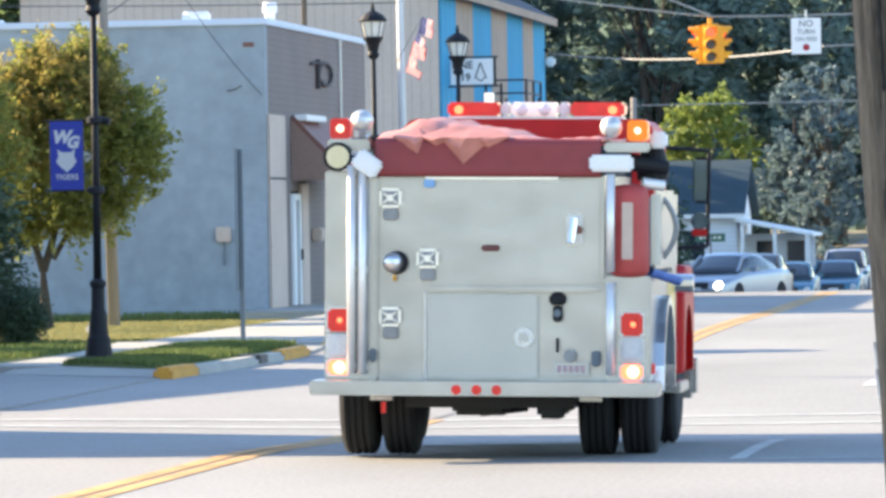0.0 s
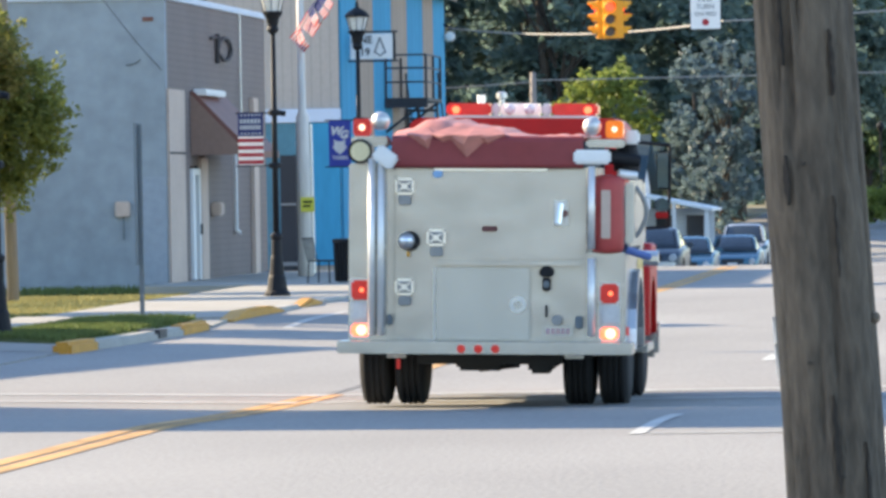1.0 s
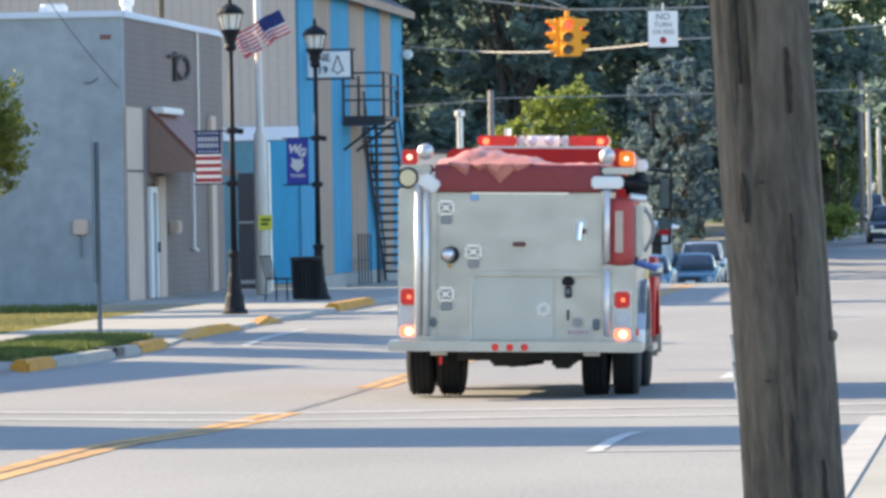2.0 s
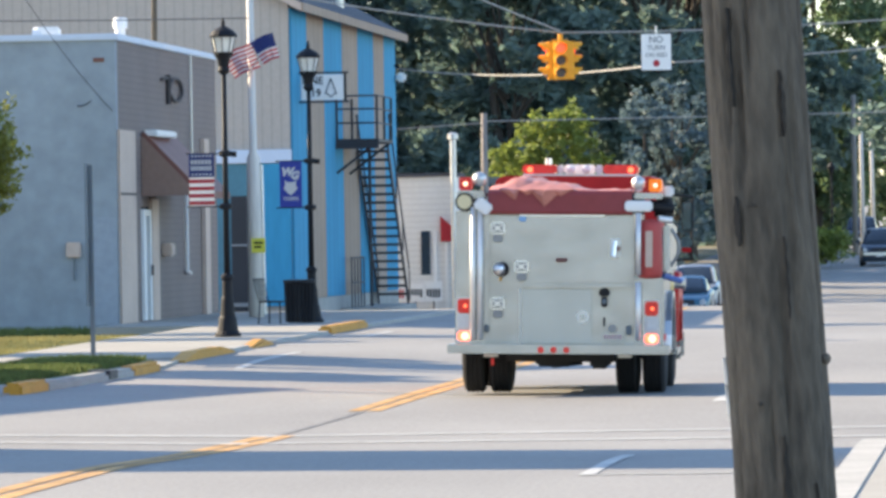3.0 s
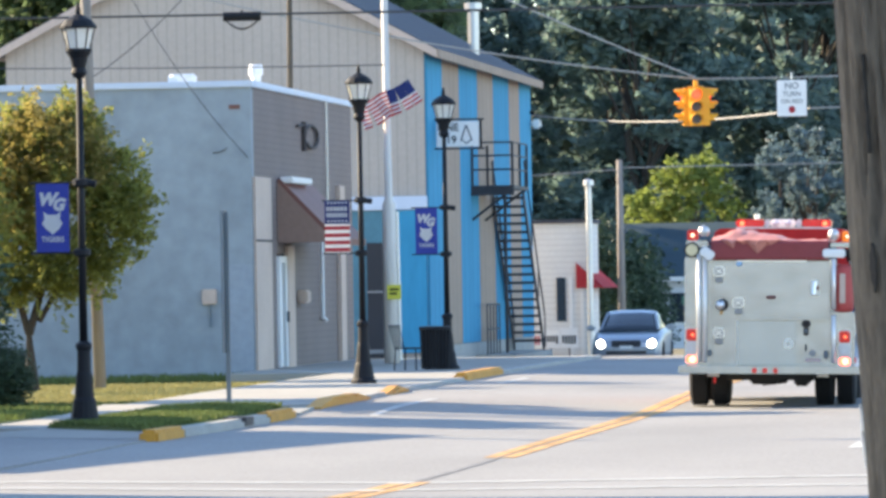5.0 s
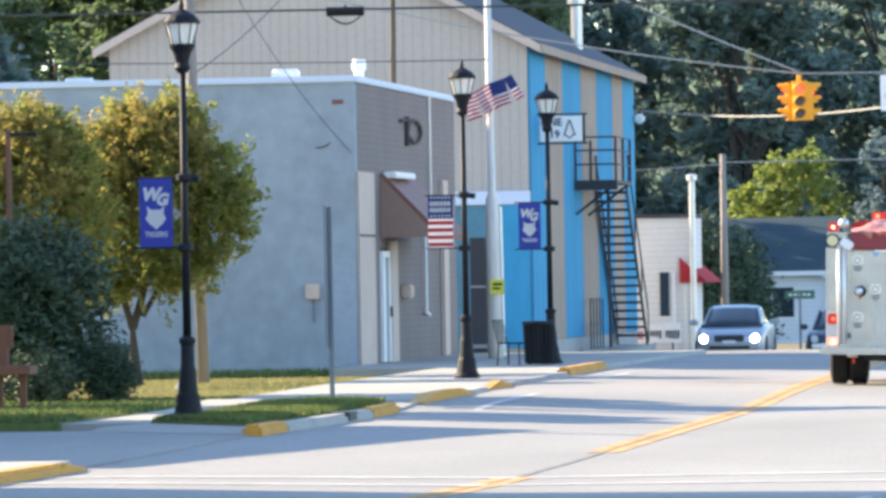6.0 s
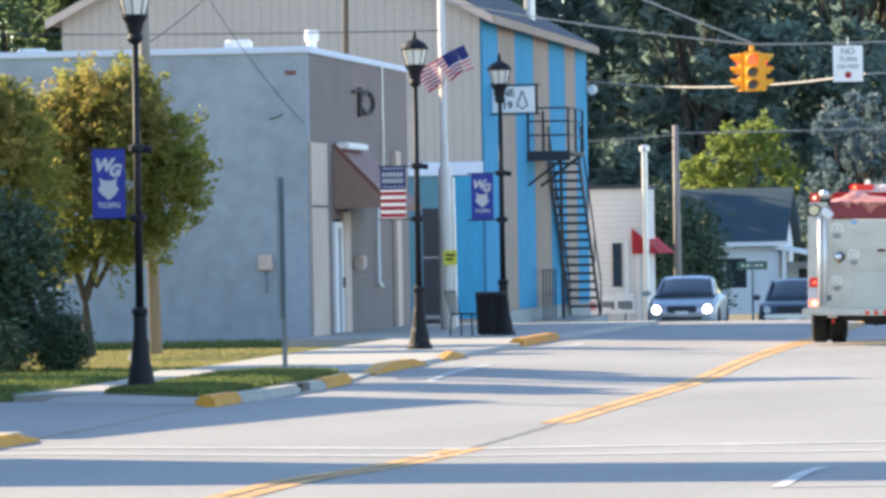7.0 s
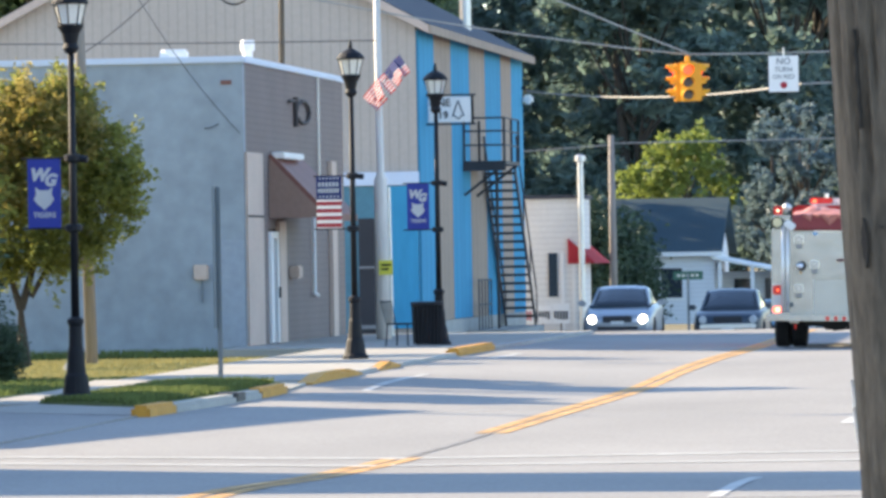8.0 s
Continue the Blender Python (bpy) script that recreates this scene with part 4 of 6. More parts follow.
p = timber_pole(-17.9, 114, 0.105, 11.4, -1.2, GREYWOOD, "weathered brown wooden utility pole behind a small tree")
p = empty("utility_pole", pose(-14.82, 131, rise(131) - 0.2, 0, -0.3, 0), "pale wooden utility pole with a yellow notice", "utility pole")
part("shaft", lathe(bmesh.new(), [(0.15, 0), (0.13, 3.35), (0.075, 3.45), (0.06, 10)], 14), PALEWOOD, p, smooth=True)
part("notice", box(bmesh.new(), -0.05, 0.22, -0.2, -0.18, 1.5, 1.78), mat("yellow_notice", (0.75, 0.68, 0.08), 0.7, vary=0.1), p, "small yellow notice")
for i, w in enumerate((0.18, 0.14)):
    part("text_bar", box(bmesh.new(), -0.0, w, -0.206, -0.201, 1.67 - i * 0.08, 1.71 - i * 0.08), BLACK, p)
part("cable_guard", rod(bmesh.new(), (0.16, 0, 0.3), (0.15, 0, 3.2), 0.035), GALV, p)
timber_pole(-14.98, 190, 0.12, 6.25, 0, GREYWOOD, "brown wooden pole beyond the crossing")
timber_pole(-17.78, 138.8, 0.07, 12, 0.5, WOOD, "slim wooden service pole behind the shop roof")
timber_pole(-7.85, 340, 0.12, 7.5, -0.4, PALEWOOD, "pale far utility pole beside the road")
timber_pole(-7.8, 362, 0.12, 8, -0.6, PALEWOOD, "pale far utility pole beside the road")
timber_pole(-8.0, 330, 0.15, 8, 0, GREYWOOD, "dark far utility pole beside the road")
s = empty("far_lamp", pose(-9.4, 340, rise(340)), "slim dark street lamp far along the road", "street lamp")
part("shaft", lathe(bmesh.new(), [(0.12, 0), (0.07, 0.8), (0.05, 4.0)], 8), BLACK, s)
part("lantern", lathe(bmesh.new(), [(0.1, 4.0), (0.2, 4.3), (0.05, 4.55)], 8), BLACK, s)


# ---- close timber pole at the near kerb ----
def close_pole():
    s = empty("utility_pole", pose(-0.665, 20.6, -0.1, 0, -3.25, 0), "grey split timber utility pole close to the camera", "utility pole")
    rng = random.Random(11)
    bm = bmesh.new()
    rings, n = [], 84
    dents = [(rng.uniform(0, 6.28), rng.uniform(0.3, 3.5), rng.uniform(0.15, 0.5), rng.uniform(-0.006, 0.008)) for i in range(40)]
    cracks = [(rng.uniform(3.0, 6.4), rng.uniform(0.2, 3.0), rng.uniform(0.25, 0.9)) for i in range(30)]
    for k in range(96):
        z = k * 0.05
        ring = []
        for i in range(n):
            a = 2 * math.pi * i / n
            r = 0.157 - 0.0032 * z + 0.006 * noise.noise(Vector((math.cos(a) * 1.5, math.sin(a) * 1.5, z * 1.1))) + 0.0035 * noise.noise(Vector((math.cos(a) * 9, math.sin(a) * 9, z * 1.4)))
            for da, dz, dl, dd in dents:
                q = abs((a - da + math.pi) % (2 * math.pi) - math.pi)
                r += dd * math.exp(-(q / 0.25) ** 2 - ((z - dz) / dl) ** 2)
            for ca, cz, cl in cracks:
                q = abs((a - ca - 0.05 * (z - cz) + math.pi) % (2 * math.pi) - math.pi)
                if q < 0.06 and cz < z < cz + cl:
                    r -= 0.03 * math.sin(math.pi * (z - cz) / cl) * (1 - q / 0.07)
            ring.append(bm.verts.new((r * math.cos(a), r * math.sin(a), z)))
        rings.append(ring)
    for a, b in zip(rings, rings[1:]):
        for i in range(n):
            bm.faces.new((a[i], a[(i + 1) % n], b[(i + 1) % n], b[i]))
    bm.faces.new(rings[-1])
    part("shaft", bm, SPLITWOOD, s, smooth=True)
    # splintered knot on the sunny side
    for i in range(7):
        a = math.pi + rng.uniform(-0.35, 0.1)
        z = 1.36 + rng.uniform(-0.06, 0.06)
        part("splinter", rod(bmesh.new(), (0.145 * math.cos(a), 0.145 * math.sin(a), z - 0.05), (0.158 * math.cos(a), 0.158 * math.sin(a), z + 0.03), 0.014, 0.004, 6), PALEWOOD, s)
    # dark checks in the timber, each a narrow lens along the grain
    for a, z0, z1, wide in ((-2.09, 1.78, 1.93, 0.02), (-1.48, 0.9, 1.2, 0.016), (-1.2, 1.55, 1.8, 0.006), (-0.9, 0.75, 1.05, 0.01), (-1.05, 2.1, 2.3, 0.01), (-2.0, 2.2, 2.5, 0.006), (-1.6, 0.45, 0.6, 0.014)):
        bm = bmesh.new()
        edge = []
        for k in range(9):
            z = z0 + (z1 - z0) * k / 8
            half = wide * math.sin(math.pi * min(0.97, max(0.03, k / 8))) / 0.15
            drift = 0.05 * math.sin(3.1 * k + a)
            edge.append([bm.verts.new((0.167 * math.cos(a + drift * 0.3 + q), 0.167 * math.sin(a + drift * 0.3 + q), z)) for q in (-half / 2, half / 2)]
                        + [bm.verts.new((0.14 * math.cos(a), 0.14 * math.sin(a), z))])
        for p, q in zip(edge, edge[1:]):
            for i in range(3):
                bm.faces.new((p[i], p[(i + 1) % 3], q[(i + 1) % 3], q[i]))
        part("timber_check", bm, CHECKWOOD, s)
    # a knot swelling on the shaded side
    part("knot", dome(0.146, 0.0, 1.42, 0.02, 0.05), SPLITWOOD, s)
    for a, z in ((-1.9, 1.3), (-1.4, 0.95), (-1.75, 1.9)):
        part("nail", rod(bmesh.new(), (0.14 * math.cos(a), 0.14 * math.sin(a), z), (0.165 * math.cos(a), 0.165 * math.sin(a), z), 0.006, seg=8), BARK, s)


close_pole()


# ---- timber bench or sign frame in the garden ----
s = empty("timber_frame", pose(-16.6, 88, lot(88)), "red-brown timber garden seat frame under the shrubs", "garden seat")
for x in (0.0, 0.32):
    part("leg", box(bmesh.new(), x, x + 0.09, 0, 0.09, -0.02, 0.55), REDWOOD, s)
part("seat", box(bmesh.new(), -0.6, 0.5, -0.2, 0.4, 0.5, 0.62, 0.01), REDWOOD, s)
part("back_post", box(bmesh.new(), 0.02, 0.14, 0.2, 0.3, 0.62, 1.1), REDWOOD, s)
part("back", box(bmesh.new(), -0.6, 0.2, 0.22, 0.28, 0.85, 1.15), REDWOOD, s)
s = empty("bed_stone", pose(-17.0, 106, lot(106)), "pale upright garden stone by the tree", "stone")
bm = bmesh.new()
bmesh.ops.create_icosphere(bm, subdivisions=2, radius=0.17, matrix=Matrix.Diagonal((0.7, 0.6, 1.1, 1)))
for v in bm.verts:
    v.co *= 1 + 0.2 * noise.noise(v.co * 7)
    v.co.z = max(v.co.z, -0.05)
part("rock", bm, KERB, s)
s = empty("corner_stone", pose(-12.4, 62.6, rise(62.6) + 0.1), "brown rock on the corner gravel", "stone")
bm = bmesh.new()
bmesh.ops.create_icosphere(bm, subdivisions=2, radius=0.16, matrix=Matrix.Diagonal((1.2, 0.8, 0.5, 1)))
for v in bm.verts:
    v.co *= 1 + 0.3 * noise.noise(v.co * 8)
part("rock", bm, BARK, s)


# ---- traffic signal on its span wires ----
def cable(name, a, b, sag, m, r, label):
    bm = bmesh.new()
    a, b = Vector(a), Vector(b)
    pts = [a.lerp(b, i / 16) - Vector((0, 0, sag * 4 * (i / 16) * (1 - i / 16))) for i in range(17)]
    loft(bm, [[p + Vector((0, r * math.cos(k * math.pi / 3), r * math.sin(k * math.pi / 3))) for k in range(6)] for p in pts])
    return tagged(part(name, bm, m), label, "cable")


def signal():
    s = empty("traffic_signal", pose(-10.1, 150, 5.13) @ Matrix.Diagonal((0.92, 0.92, 0.9, 1)), "yellow four-way traffic signal showing red, hung on wires", "traffic signal")
    heads = [(0, -0.2, 0), (0.2, 0, 90), (0, 0.2, 180), (-0.2, 0, 270)]
    for x, y, a in heads:
        h = part("head", box(bmesh.new(), -0.15, 0.15, -0.12, 0.1, 0, 0.93, 0.02), SIGNAL, s)
        h.matrix_basis = pose(x, y, 0, 0, 0, a + 12)
        for i, z in enumerate((0.77, 0.465, 0.16)):
            part("lens", rod(bmesh.new(), (0, -0.12, z), (0, -0.145, z), 0.12, seg=20), LENS_RED if i == 0 else LENS_DARK, h, "lit red lens" if i == 0 else "dark lens")
            sect = []
            for k in range(9):
                q = math.pi * (k - 0.6) / 6.8
                c, d = math.cos(q), math.sin(q)
                far = -0.32 if d > 0.2 else -0.22
                sect.append([(0.135 * c, -0.12, z + 0.135 * d), (0.135 * c, far, z + 0.12 * d), (0.15 * c, far, z + 0.135 * d), (0.15 * c, -0.12, z + 0.15 * d)])
            bm = loft(bmesh.new(), sect)
            part("visor", bm, SIGNAL, h)
    part("hanger", rod(bmesh.new(), (0, 0, 0.9), (0, 0, 1.12), 0.06, seg=10), SIGNAL, s)
    part("spider", box(bmesh.new(), -0.2, 0.2, -0.2, 0.2, 0.9, 0.97, 0.02), SIGNAL, s)


signal()
cable("span_wire", (-22, 139.9, 8.35), (-10.1, 150, 6.17), 0.25, CABLE, 0.021, "pale steel span wire to the signal")
cable("span_wire", (-10.1, 150, 6.17), (6, 160, 7.6), 0.35, CABLE, 0.021, "pale steel span wire from the signal")
cable("span_wire", (-17, 137, 9.4), (-10.1, 150, 6.2), 0.1, CABLE, 0.022, "slim upper wire to the signal")
cable("signal_cable", (-14.9, 163, 5.75), (-7.6, 150.2, 5.47), 0.22, CABLE, 0.022, "pale tether cable through the signal")
cable("signal_cable", (-7.6, 150.2, 5.47), (6, 158, 7.2), 0.3, CABLE, 0.021, "pale tether cable past the signal")
cable("power_line", (-40, 190, 4.0), (-15, 190, 4.85), 0.12, CABLE, 0.02, "service wire to the brown pole")
cable("power_line", (-15, 190, 4.9), (8, 200, 5.3), 0.05, CABLE, 0.02, "service wire from the brown pole")
cable("power_line", (-30, 122, 6.1), (-14.8, 131, 6.0), 0.1, DARKCABLE, 0.012, "dark service wire over the shop roof")
cable("power_line", (-18.7, 122.6, 7.3), (-16.55, 123.3, 4.1), 0.2, DARKCABLE, 0.013, "dark slack wire to the shop corner")
cable("power_line", (-17.6, 123.0, 7.1), (-19.7, 124, 5.55), 0.12, DARKCABLE, 0.012, "dark slack wire to the shop roof")
cable("power_line", (-16.5, 123.6, 5.1), (-17.2, 123.3, 4.2), 0.25, DARKCABLE, 0.012, "dark drooping wire on the shop wall")

cable("power_line", (-34, 118, 6.62), (4, 118, 6.5), 0.05, DARKCABLE, 0.022, "thick dark cable high across the street")
s = empty("cable_splice", pose(-15.9, 118, 6.42), "dark cable splice case hung from a wire", "cable case")
part("case", rod(bmesh.new(), (-0.33, 0, 0.06), (0.33, 0, 0.06), 0.08, seg=14), BLACK, s)
part("hanger", rod(bmesh.new(), (0, 0, 0.1), (0, 0, 0.17), 0.02), BLACK, s)
bm = loft(bmesh.new(), [[(-0.3 + 0.05 * k, 0.02 * math.cos(w), 0.0 - 0.16 * math.sin(math.pi * k / 12) + 0.02 * math.sin(w)) for w in (0, 1.6, 3.1, 4.7)] for k in range(13)])
part("loop", bm, DARKCABLE, s)
s = empty("garden_post", pose(-17.86, 96, lot(96)), "tall brown steel post with a short arm", "post")
part("post", box(bmesh.new(), -0.035, 0.035, -0.035, 0.035, 0, 3.95), REDWOOD, s)
part("arm", box(bmesh.new(), 0.036, 0.42, -0.02, 0.02, 3.85, 3.9), BLACK, s)

s = empty("no_turn_sign", pose(-7.98, 150.1, 5.3), "white no-turn-on-red sign with a red disc on the wire", "sign")
part("plate", box(bmesh.new(), -0.33, 0.33, -0.01, 0.01, 0, 0.8, 0.004), WHITE, s)
part("border", box(bmesh.new(), -0.34, 0.34, 0.011, 0.02, -0.01, 0.81), BLACK, s)
letters("NO", 0.2, GREYALU, s, pose(0, -0.013, 0.67, 90, 0, 0))
letters("TURN", 0.15, GREYALU, s, pose(0, -0.013, 0.49, 90, 0, 0))
letters("ON RED", 0.13, GREYALU, s, pose(0, -0.013, 0.33, 90, 0, 0))
part("disc", rod(bmesh.new(), (0, -0.01, 0.15), (0, -0.018, 0.15), 0.075, seg=20), RED_CLOTH, s, "red disc")
part("clamp", rod(bmesh.new(), (0, 0.02, 0.8), (0, 0.02, 0.98), 0.02), GALV, s)

# green street name sign by the far house
s = empty("street_sign", pose(-13.9, 205, rise(205)), "green street name blade on a thin post", "sign")
part("post", rod(bmesh.new(), (0, 0, 0), (0, 0, 2.3), 0.04, seg=8), POST, s)
part("blade", box(bmesh.new(), -0.45, 0.45, -0.02, 0.02, 2.1, 2.35, 0.01), mat("sign_green", (0.03, 0.12, 0.08), 0.5, vary=0.1), s)
for i in range(5):
    part("text_bar", box(bmesh.new(), -0.33 + i * 0.14, -0.24 + i * 0.14, -0.024, -0.0205, 2.19, 2.26), PALEWOOD, s)

# ---- planting ----
garden_tree((-18.7, 112, lot(112)), [((0.5, 0, 2.7), (1.35, 1.2, 0.95)), ((0.35, 0.2, 3.6), (0.95, 0.9, 0.62)), ((-0.5, 0, 3.1), (0.8, 0.8, 0.7)), ((1.45, 0, 2.35), (0.55, 0.6, 0.6)), ((1.35, 0.1, 3.1), (0.6, 0.6, 0.5)),
                                     ((0.75, -0.2, 1.75), (0.75, 0.7, 0.4)), ((-0.75, 0.1, 2.2), (0.6, 0.7, 0.6)), ((0.75, 0, 4.0), (0.4, 0.4, 0.35)), ((-0.15, 0, 3.95), (0.35, 0.4, 0.3)), ((1.75, 0, 2.75), (0.3, 0.3, 0.3)), ((-0.7, 0, 1.55), (0.7, 0.7, 0.4)), ((0.2, -0.3, 1.6), (0.6, 0.6, 0.3))],
            [((0.3, 0, 3.75), (0.9, 0.9, 0.5)), ((-0.5, -0.3, 3.3), (0.75, 0.7, 0.6)), ((0.9, -0.4, 3.3), (0.6, 0.5, 0.5)), ((-0.3, -0.6, 2.6), (0.7, 0.5, 0.5))],
            [((0, 0, -0.05), (-0.08, 0, 1.1), 0.11), ((-0.07, 0, 1.0), (0.45, 0.1, 2.3), 0.075), ((-0.08, 0, 1.0), (-0.5, 0, 2.2), 0.065), ((0.1, 0, 1.2), (1.1, 0.1, 2.5), 0.05)], 3, 1500,
            "small green-gold street tree with forked trunk beside the shop")
garden_tree((-20.15, 108, lot(108)), [((0.2, 0, 2.6), (1.2, 1.2, 0.95)), ((0.4, 0.2, 3.5), (0.8, 0.9, 0.6)), ((-0.6, 0, 3.0), (0.8, 0.8, 0.7)), ((1.2, 0, 2.4), (0.55, 0.6, 0.6)), ((0.9, 0.1, 3.2), (0.6, 0.6, 0.5)), ((0.5, -0.2, 1.7), (0.8, 0.7, 0.45))],
            [((0.3, 0, 3.6), (0.9, 0.9, 0.5)), ((0.6, -0.5, 3.0), (0.75, 0.7, 0.6)), ((-0.5, -0.5, 3.0), (0.6, 0.5, 0.5))],
            [((0, 0, -0.05), (0.05, 0, 1.0), 0.1), ((0.05, 0, 0.95), (0.5, 0.1, 2.2), 0.07), ((0.05, 0, 0.95), (-0.45, 0, 2.2), 0.06)], 8, 1100,
            "green-gold ornamental tree in the garden")
shrub((-17.45, 95, lot(95)), 1.15, 2.7, LEAF_SHRUB, 21, 14000, 0.07, "tall dark green garden shrub")
shrub((-19.3, 97, lot(97)), 1.2, 3.3, LEAF_SHRUB, 22, 5000, 0.07, "tall dark green garden shrub")
shrub((-16.2, 94.5, lot(94.5)), 0.42, 0.92, LEAF_SHRUB, 23, 11000, 0.03, "clipped round dark green bush")
shrub((-16.95, 93.5, lot(93.5)), 0.5, 0.9, LEAF_SHRUB, 24, 3000, 0.04, "low dark green bush")
blades("grass", GRASS, -13.28, -11.66, 77.0, 89.9, lambda x, y: rise(y, x) + 0.11 + 0.03 * math.sin(math.pi * (x + 13.3) / 1.72), 26000, 0.07, 31, "short green grass on the verge")
blades("grass", GRASS, -22, -14.45, 80.5, 96, lambda x, y: lot(y), 26000, 0.08, 32, "short green grass under the shrubs")
blades("dry_grass", DRY, -22, -14.45, 95, 119.4, lambda x, y: lot(y), 60000, 0.06, 33, "dry yellow lawn on the vacant lot")
blades("weeds", GRASS, -22, -16.55, 119.5, 123.3, lambda x, y: lot(y), 4500, 0.16, 34, "green weeds along the shop wall")

# ---- far woods ----
kinds = [tree((-30, 300, 0.2), 17, 5.0, LEAF_DARK, 41, 15000, 0.3, "tall dark green broadleaf tree in the far woods", 0.12, lumps=34),
         tree((-40, 290, 0.2), 15, 4.6, LEAF_DARK, 42, 14000, 0.3, "tall dark green broadleaf tree in the far woods", 0.1, lumps=30),
         tree((-22, 292, 0), 16, 4.8, LEAF_DARK, 43, 14000, 0.3, "tall dark green broadleaf tree in the far woods", 0.12, lumps=30)]
rng = random.Random(77)
spots = [(-52, 262), (-46, 300), (-35, 300), (-36, 318), (-29, 340), (-26, 330), (-19, 312), (-16, 330), (-21, 352), (-30, 360), (-41, 350), (-14, 372), (-18, 395), (-12.5, 430), (-16, 300),
         (-60, 300), (-24, 335), (-33, 292), (-15.6, 318)]
mid = tree((-31, 214, -0.3), 11, 3.4, LEAF_MID, 44, 14000, 0.2, "leafy mid-green tree behind the lodge", 0.12, lumps=30)
for x, y in ((-36, 222), (-41, 213), (-26.5, 226), (-46, 226), (-38.5, 230), (-43, 240), (-33, 236)):
    copy_thing(mid, pose(x, y, -0.3, 0, 0, x * 31)).scale = (1.25, 1.25, 1.3)
for x, y, k in ((-8.3, 455, 1.1), (-7.6, 520, 0.75), (-9.6, 540, 0.7), (-11.9, 400, 1.3)):
    copy_thing(mid, pose(x, y, 1.0, 0, 0, y * 7)).scale = (k, k, k * 1.35)
for i, (x, y) in enumerate(spots):
    c = copy_thing(kinds[i % 3], pose(x, y, 0, 0, 0, rng.uniform(0, 360)))
    k = rng.uniform(0.85, 1.2)
    c.scale = (k, k, k * rng.uniform(0.9, 1.15))
tree((-1.2, 262, -0.9), 15, 4.6, LEAF_DARK, 45, 9000, 0.24, "dark broadleaf tree overhanging the far road", 0.34, lumps=22)
tree((-18.1, 262, -1.0), 8.3, 2.3, LEAF_LIME, 51, 7000, 0.16, "bright yellow-green rounded tree behind the house", 0.3, lumps=18)
for x, y, h, sd in ((-13.6, 266, 8.0, 52), (-11.6, 280, 7.6, 53), (-14.8, 275, 8.5, 55)):
    tree((x, y, 0), h, 2.0, LEAF_BLUE, sd, 6000, 0.15, "blue-green conifer beside the road", 0.08, lumps=24)
shrub((-17.3, 215, rise(215)), 1.75, 4.9, LEAF_SHRUB, 61, 8000, 0.12, "dark hedge beside the white house")
shrub((-16.8, 221, rise(221)), 1.1, 4.4, LEAF_SHRUB, 65, 5500, 0.11, "dark hedge beside the house wall")
shrub((-16.6, 200, rise(200)), 0.95, 4.6, LEAF_SHRUB, 62, 7000, 0.11, "dark hedge behind the brown pole")
shrub((-9.8, 285, 0), 1.4, 2.2, LEAF_AUTUMN, 63, 2500, 0.12, "yellowing bush beside the far road")
shrub((-8.6, 300, 0.2), 1.2, 1.6, LEAF_LIME, 64, 2000, 0.12, "light green bush beside the road")
# unseen trees and houses, added left of the street to shade the road
shade = tree((-23.5, 98.3, 0.05), 9.5, 2.2, LEAF_DARK, 71, 16000, 0.2, "unseen dense broadleaf tree added to cast shade", 0.45, lumps=26)
# the nearest copy, also out of view, shades the close pole
for x, y, k in ((-24, 92, 0.9), (-26, 126, 1.3), (-8.5, 23.8, 1.45)):
    c = copy_thing(shade, pose(x, y, 0.05, 0, 0, y * 40))
    c.scale = (k, k, k if k < 1.4 else 1.1)
# added house out of view, sized for the shadow band across the near road
s = empty("near_shade_house", pose(-16, 55.6, 0.1), "plain unseen two-storey brick house added to shade the road", "house")
part("shell", box(bmesh.new(), -9, 0, 1.3, 5.6, -0.1, 7.2), mat("dull_brick", (0.25, 0.12, 0.09), 0.9, vary=0.2), s)
part("roof", slab(bmesh.new(), [(-9.3, 7.1), (0.3, 7.1), (-4.5, 9.6)], 1.0, 5.9), SHINGLE, s)


# added house out of view; its ridge sets the shade edge along the gutter
s = empty("side_shade_house", pose(-21.8, 77.6, 0.05, 0, 0, -10), "unseen low timber house with gable roof, added to shade the side street", "house")
part("shell", box(bmesh.new(), -3.2, 3.2, -7, 7, -0.1, 3.0), mat("cream_boarding", (0.5, 0.46, 0.38), 0.8, vary=0.12), s)
part("roof", slab(bmesh.new(), [(-3.7, 2.8), (-3.7, 2.95), (0, 5.95), (3.7, 2.95), (3.7, 2.8), (0, 5.7)], -7.4, 7.4), SHINGLE, s)
part("gable", slab(bmesh.new(), [(-3.2, 3.0), (3.2, 3.0), (0, 5.6)], -6.99, 6.99), TAN, s)


# ---- fire engine: local x across, y forward from the tailboard, z up from the tarmac ----
def tube_ring(half_w, z0, z1, y, r, n=3):
    """Rounded rectangle across the vehicle at y."""
    pts = []
    for cx, cz, a0 in ((half_w - r, z1 - r, 0), (-half_w + r, z1 - r, 90), (-half_w + r, z0 + r, 180), (half_w - r, z0 + r, 270)):
        for i in range(n + 1):
            a = radians(a0 + 90 * i / n)
            pts.append((cx + r * math.cos(a), y, cz + r * math.sin(a)))
    return pts


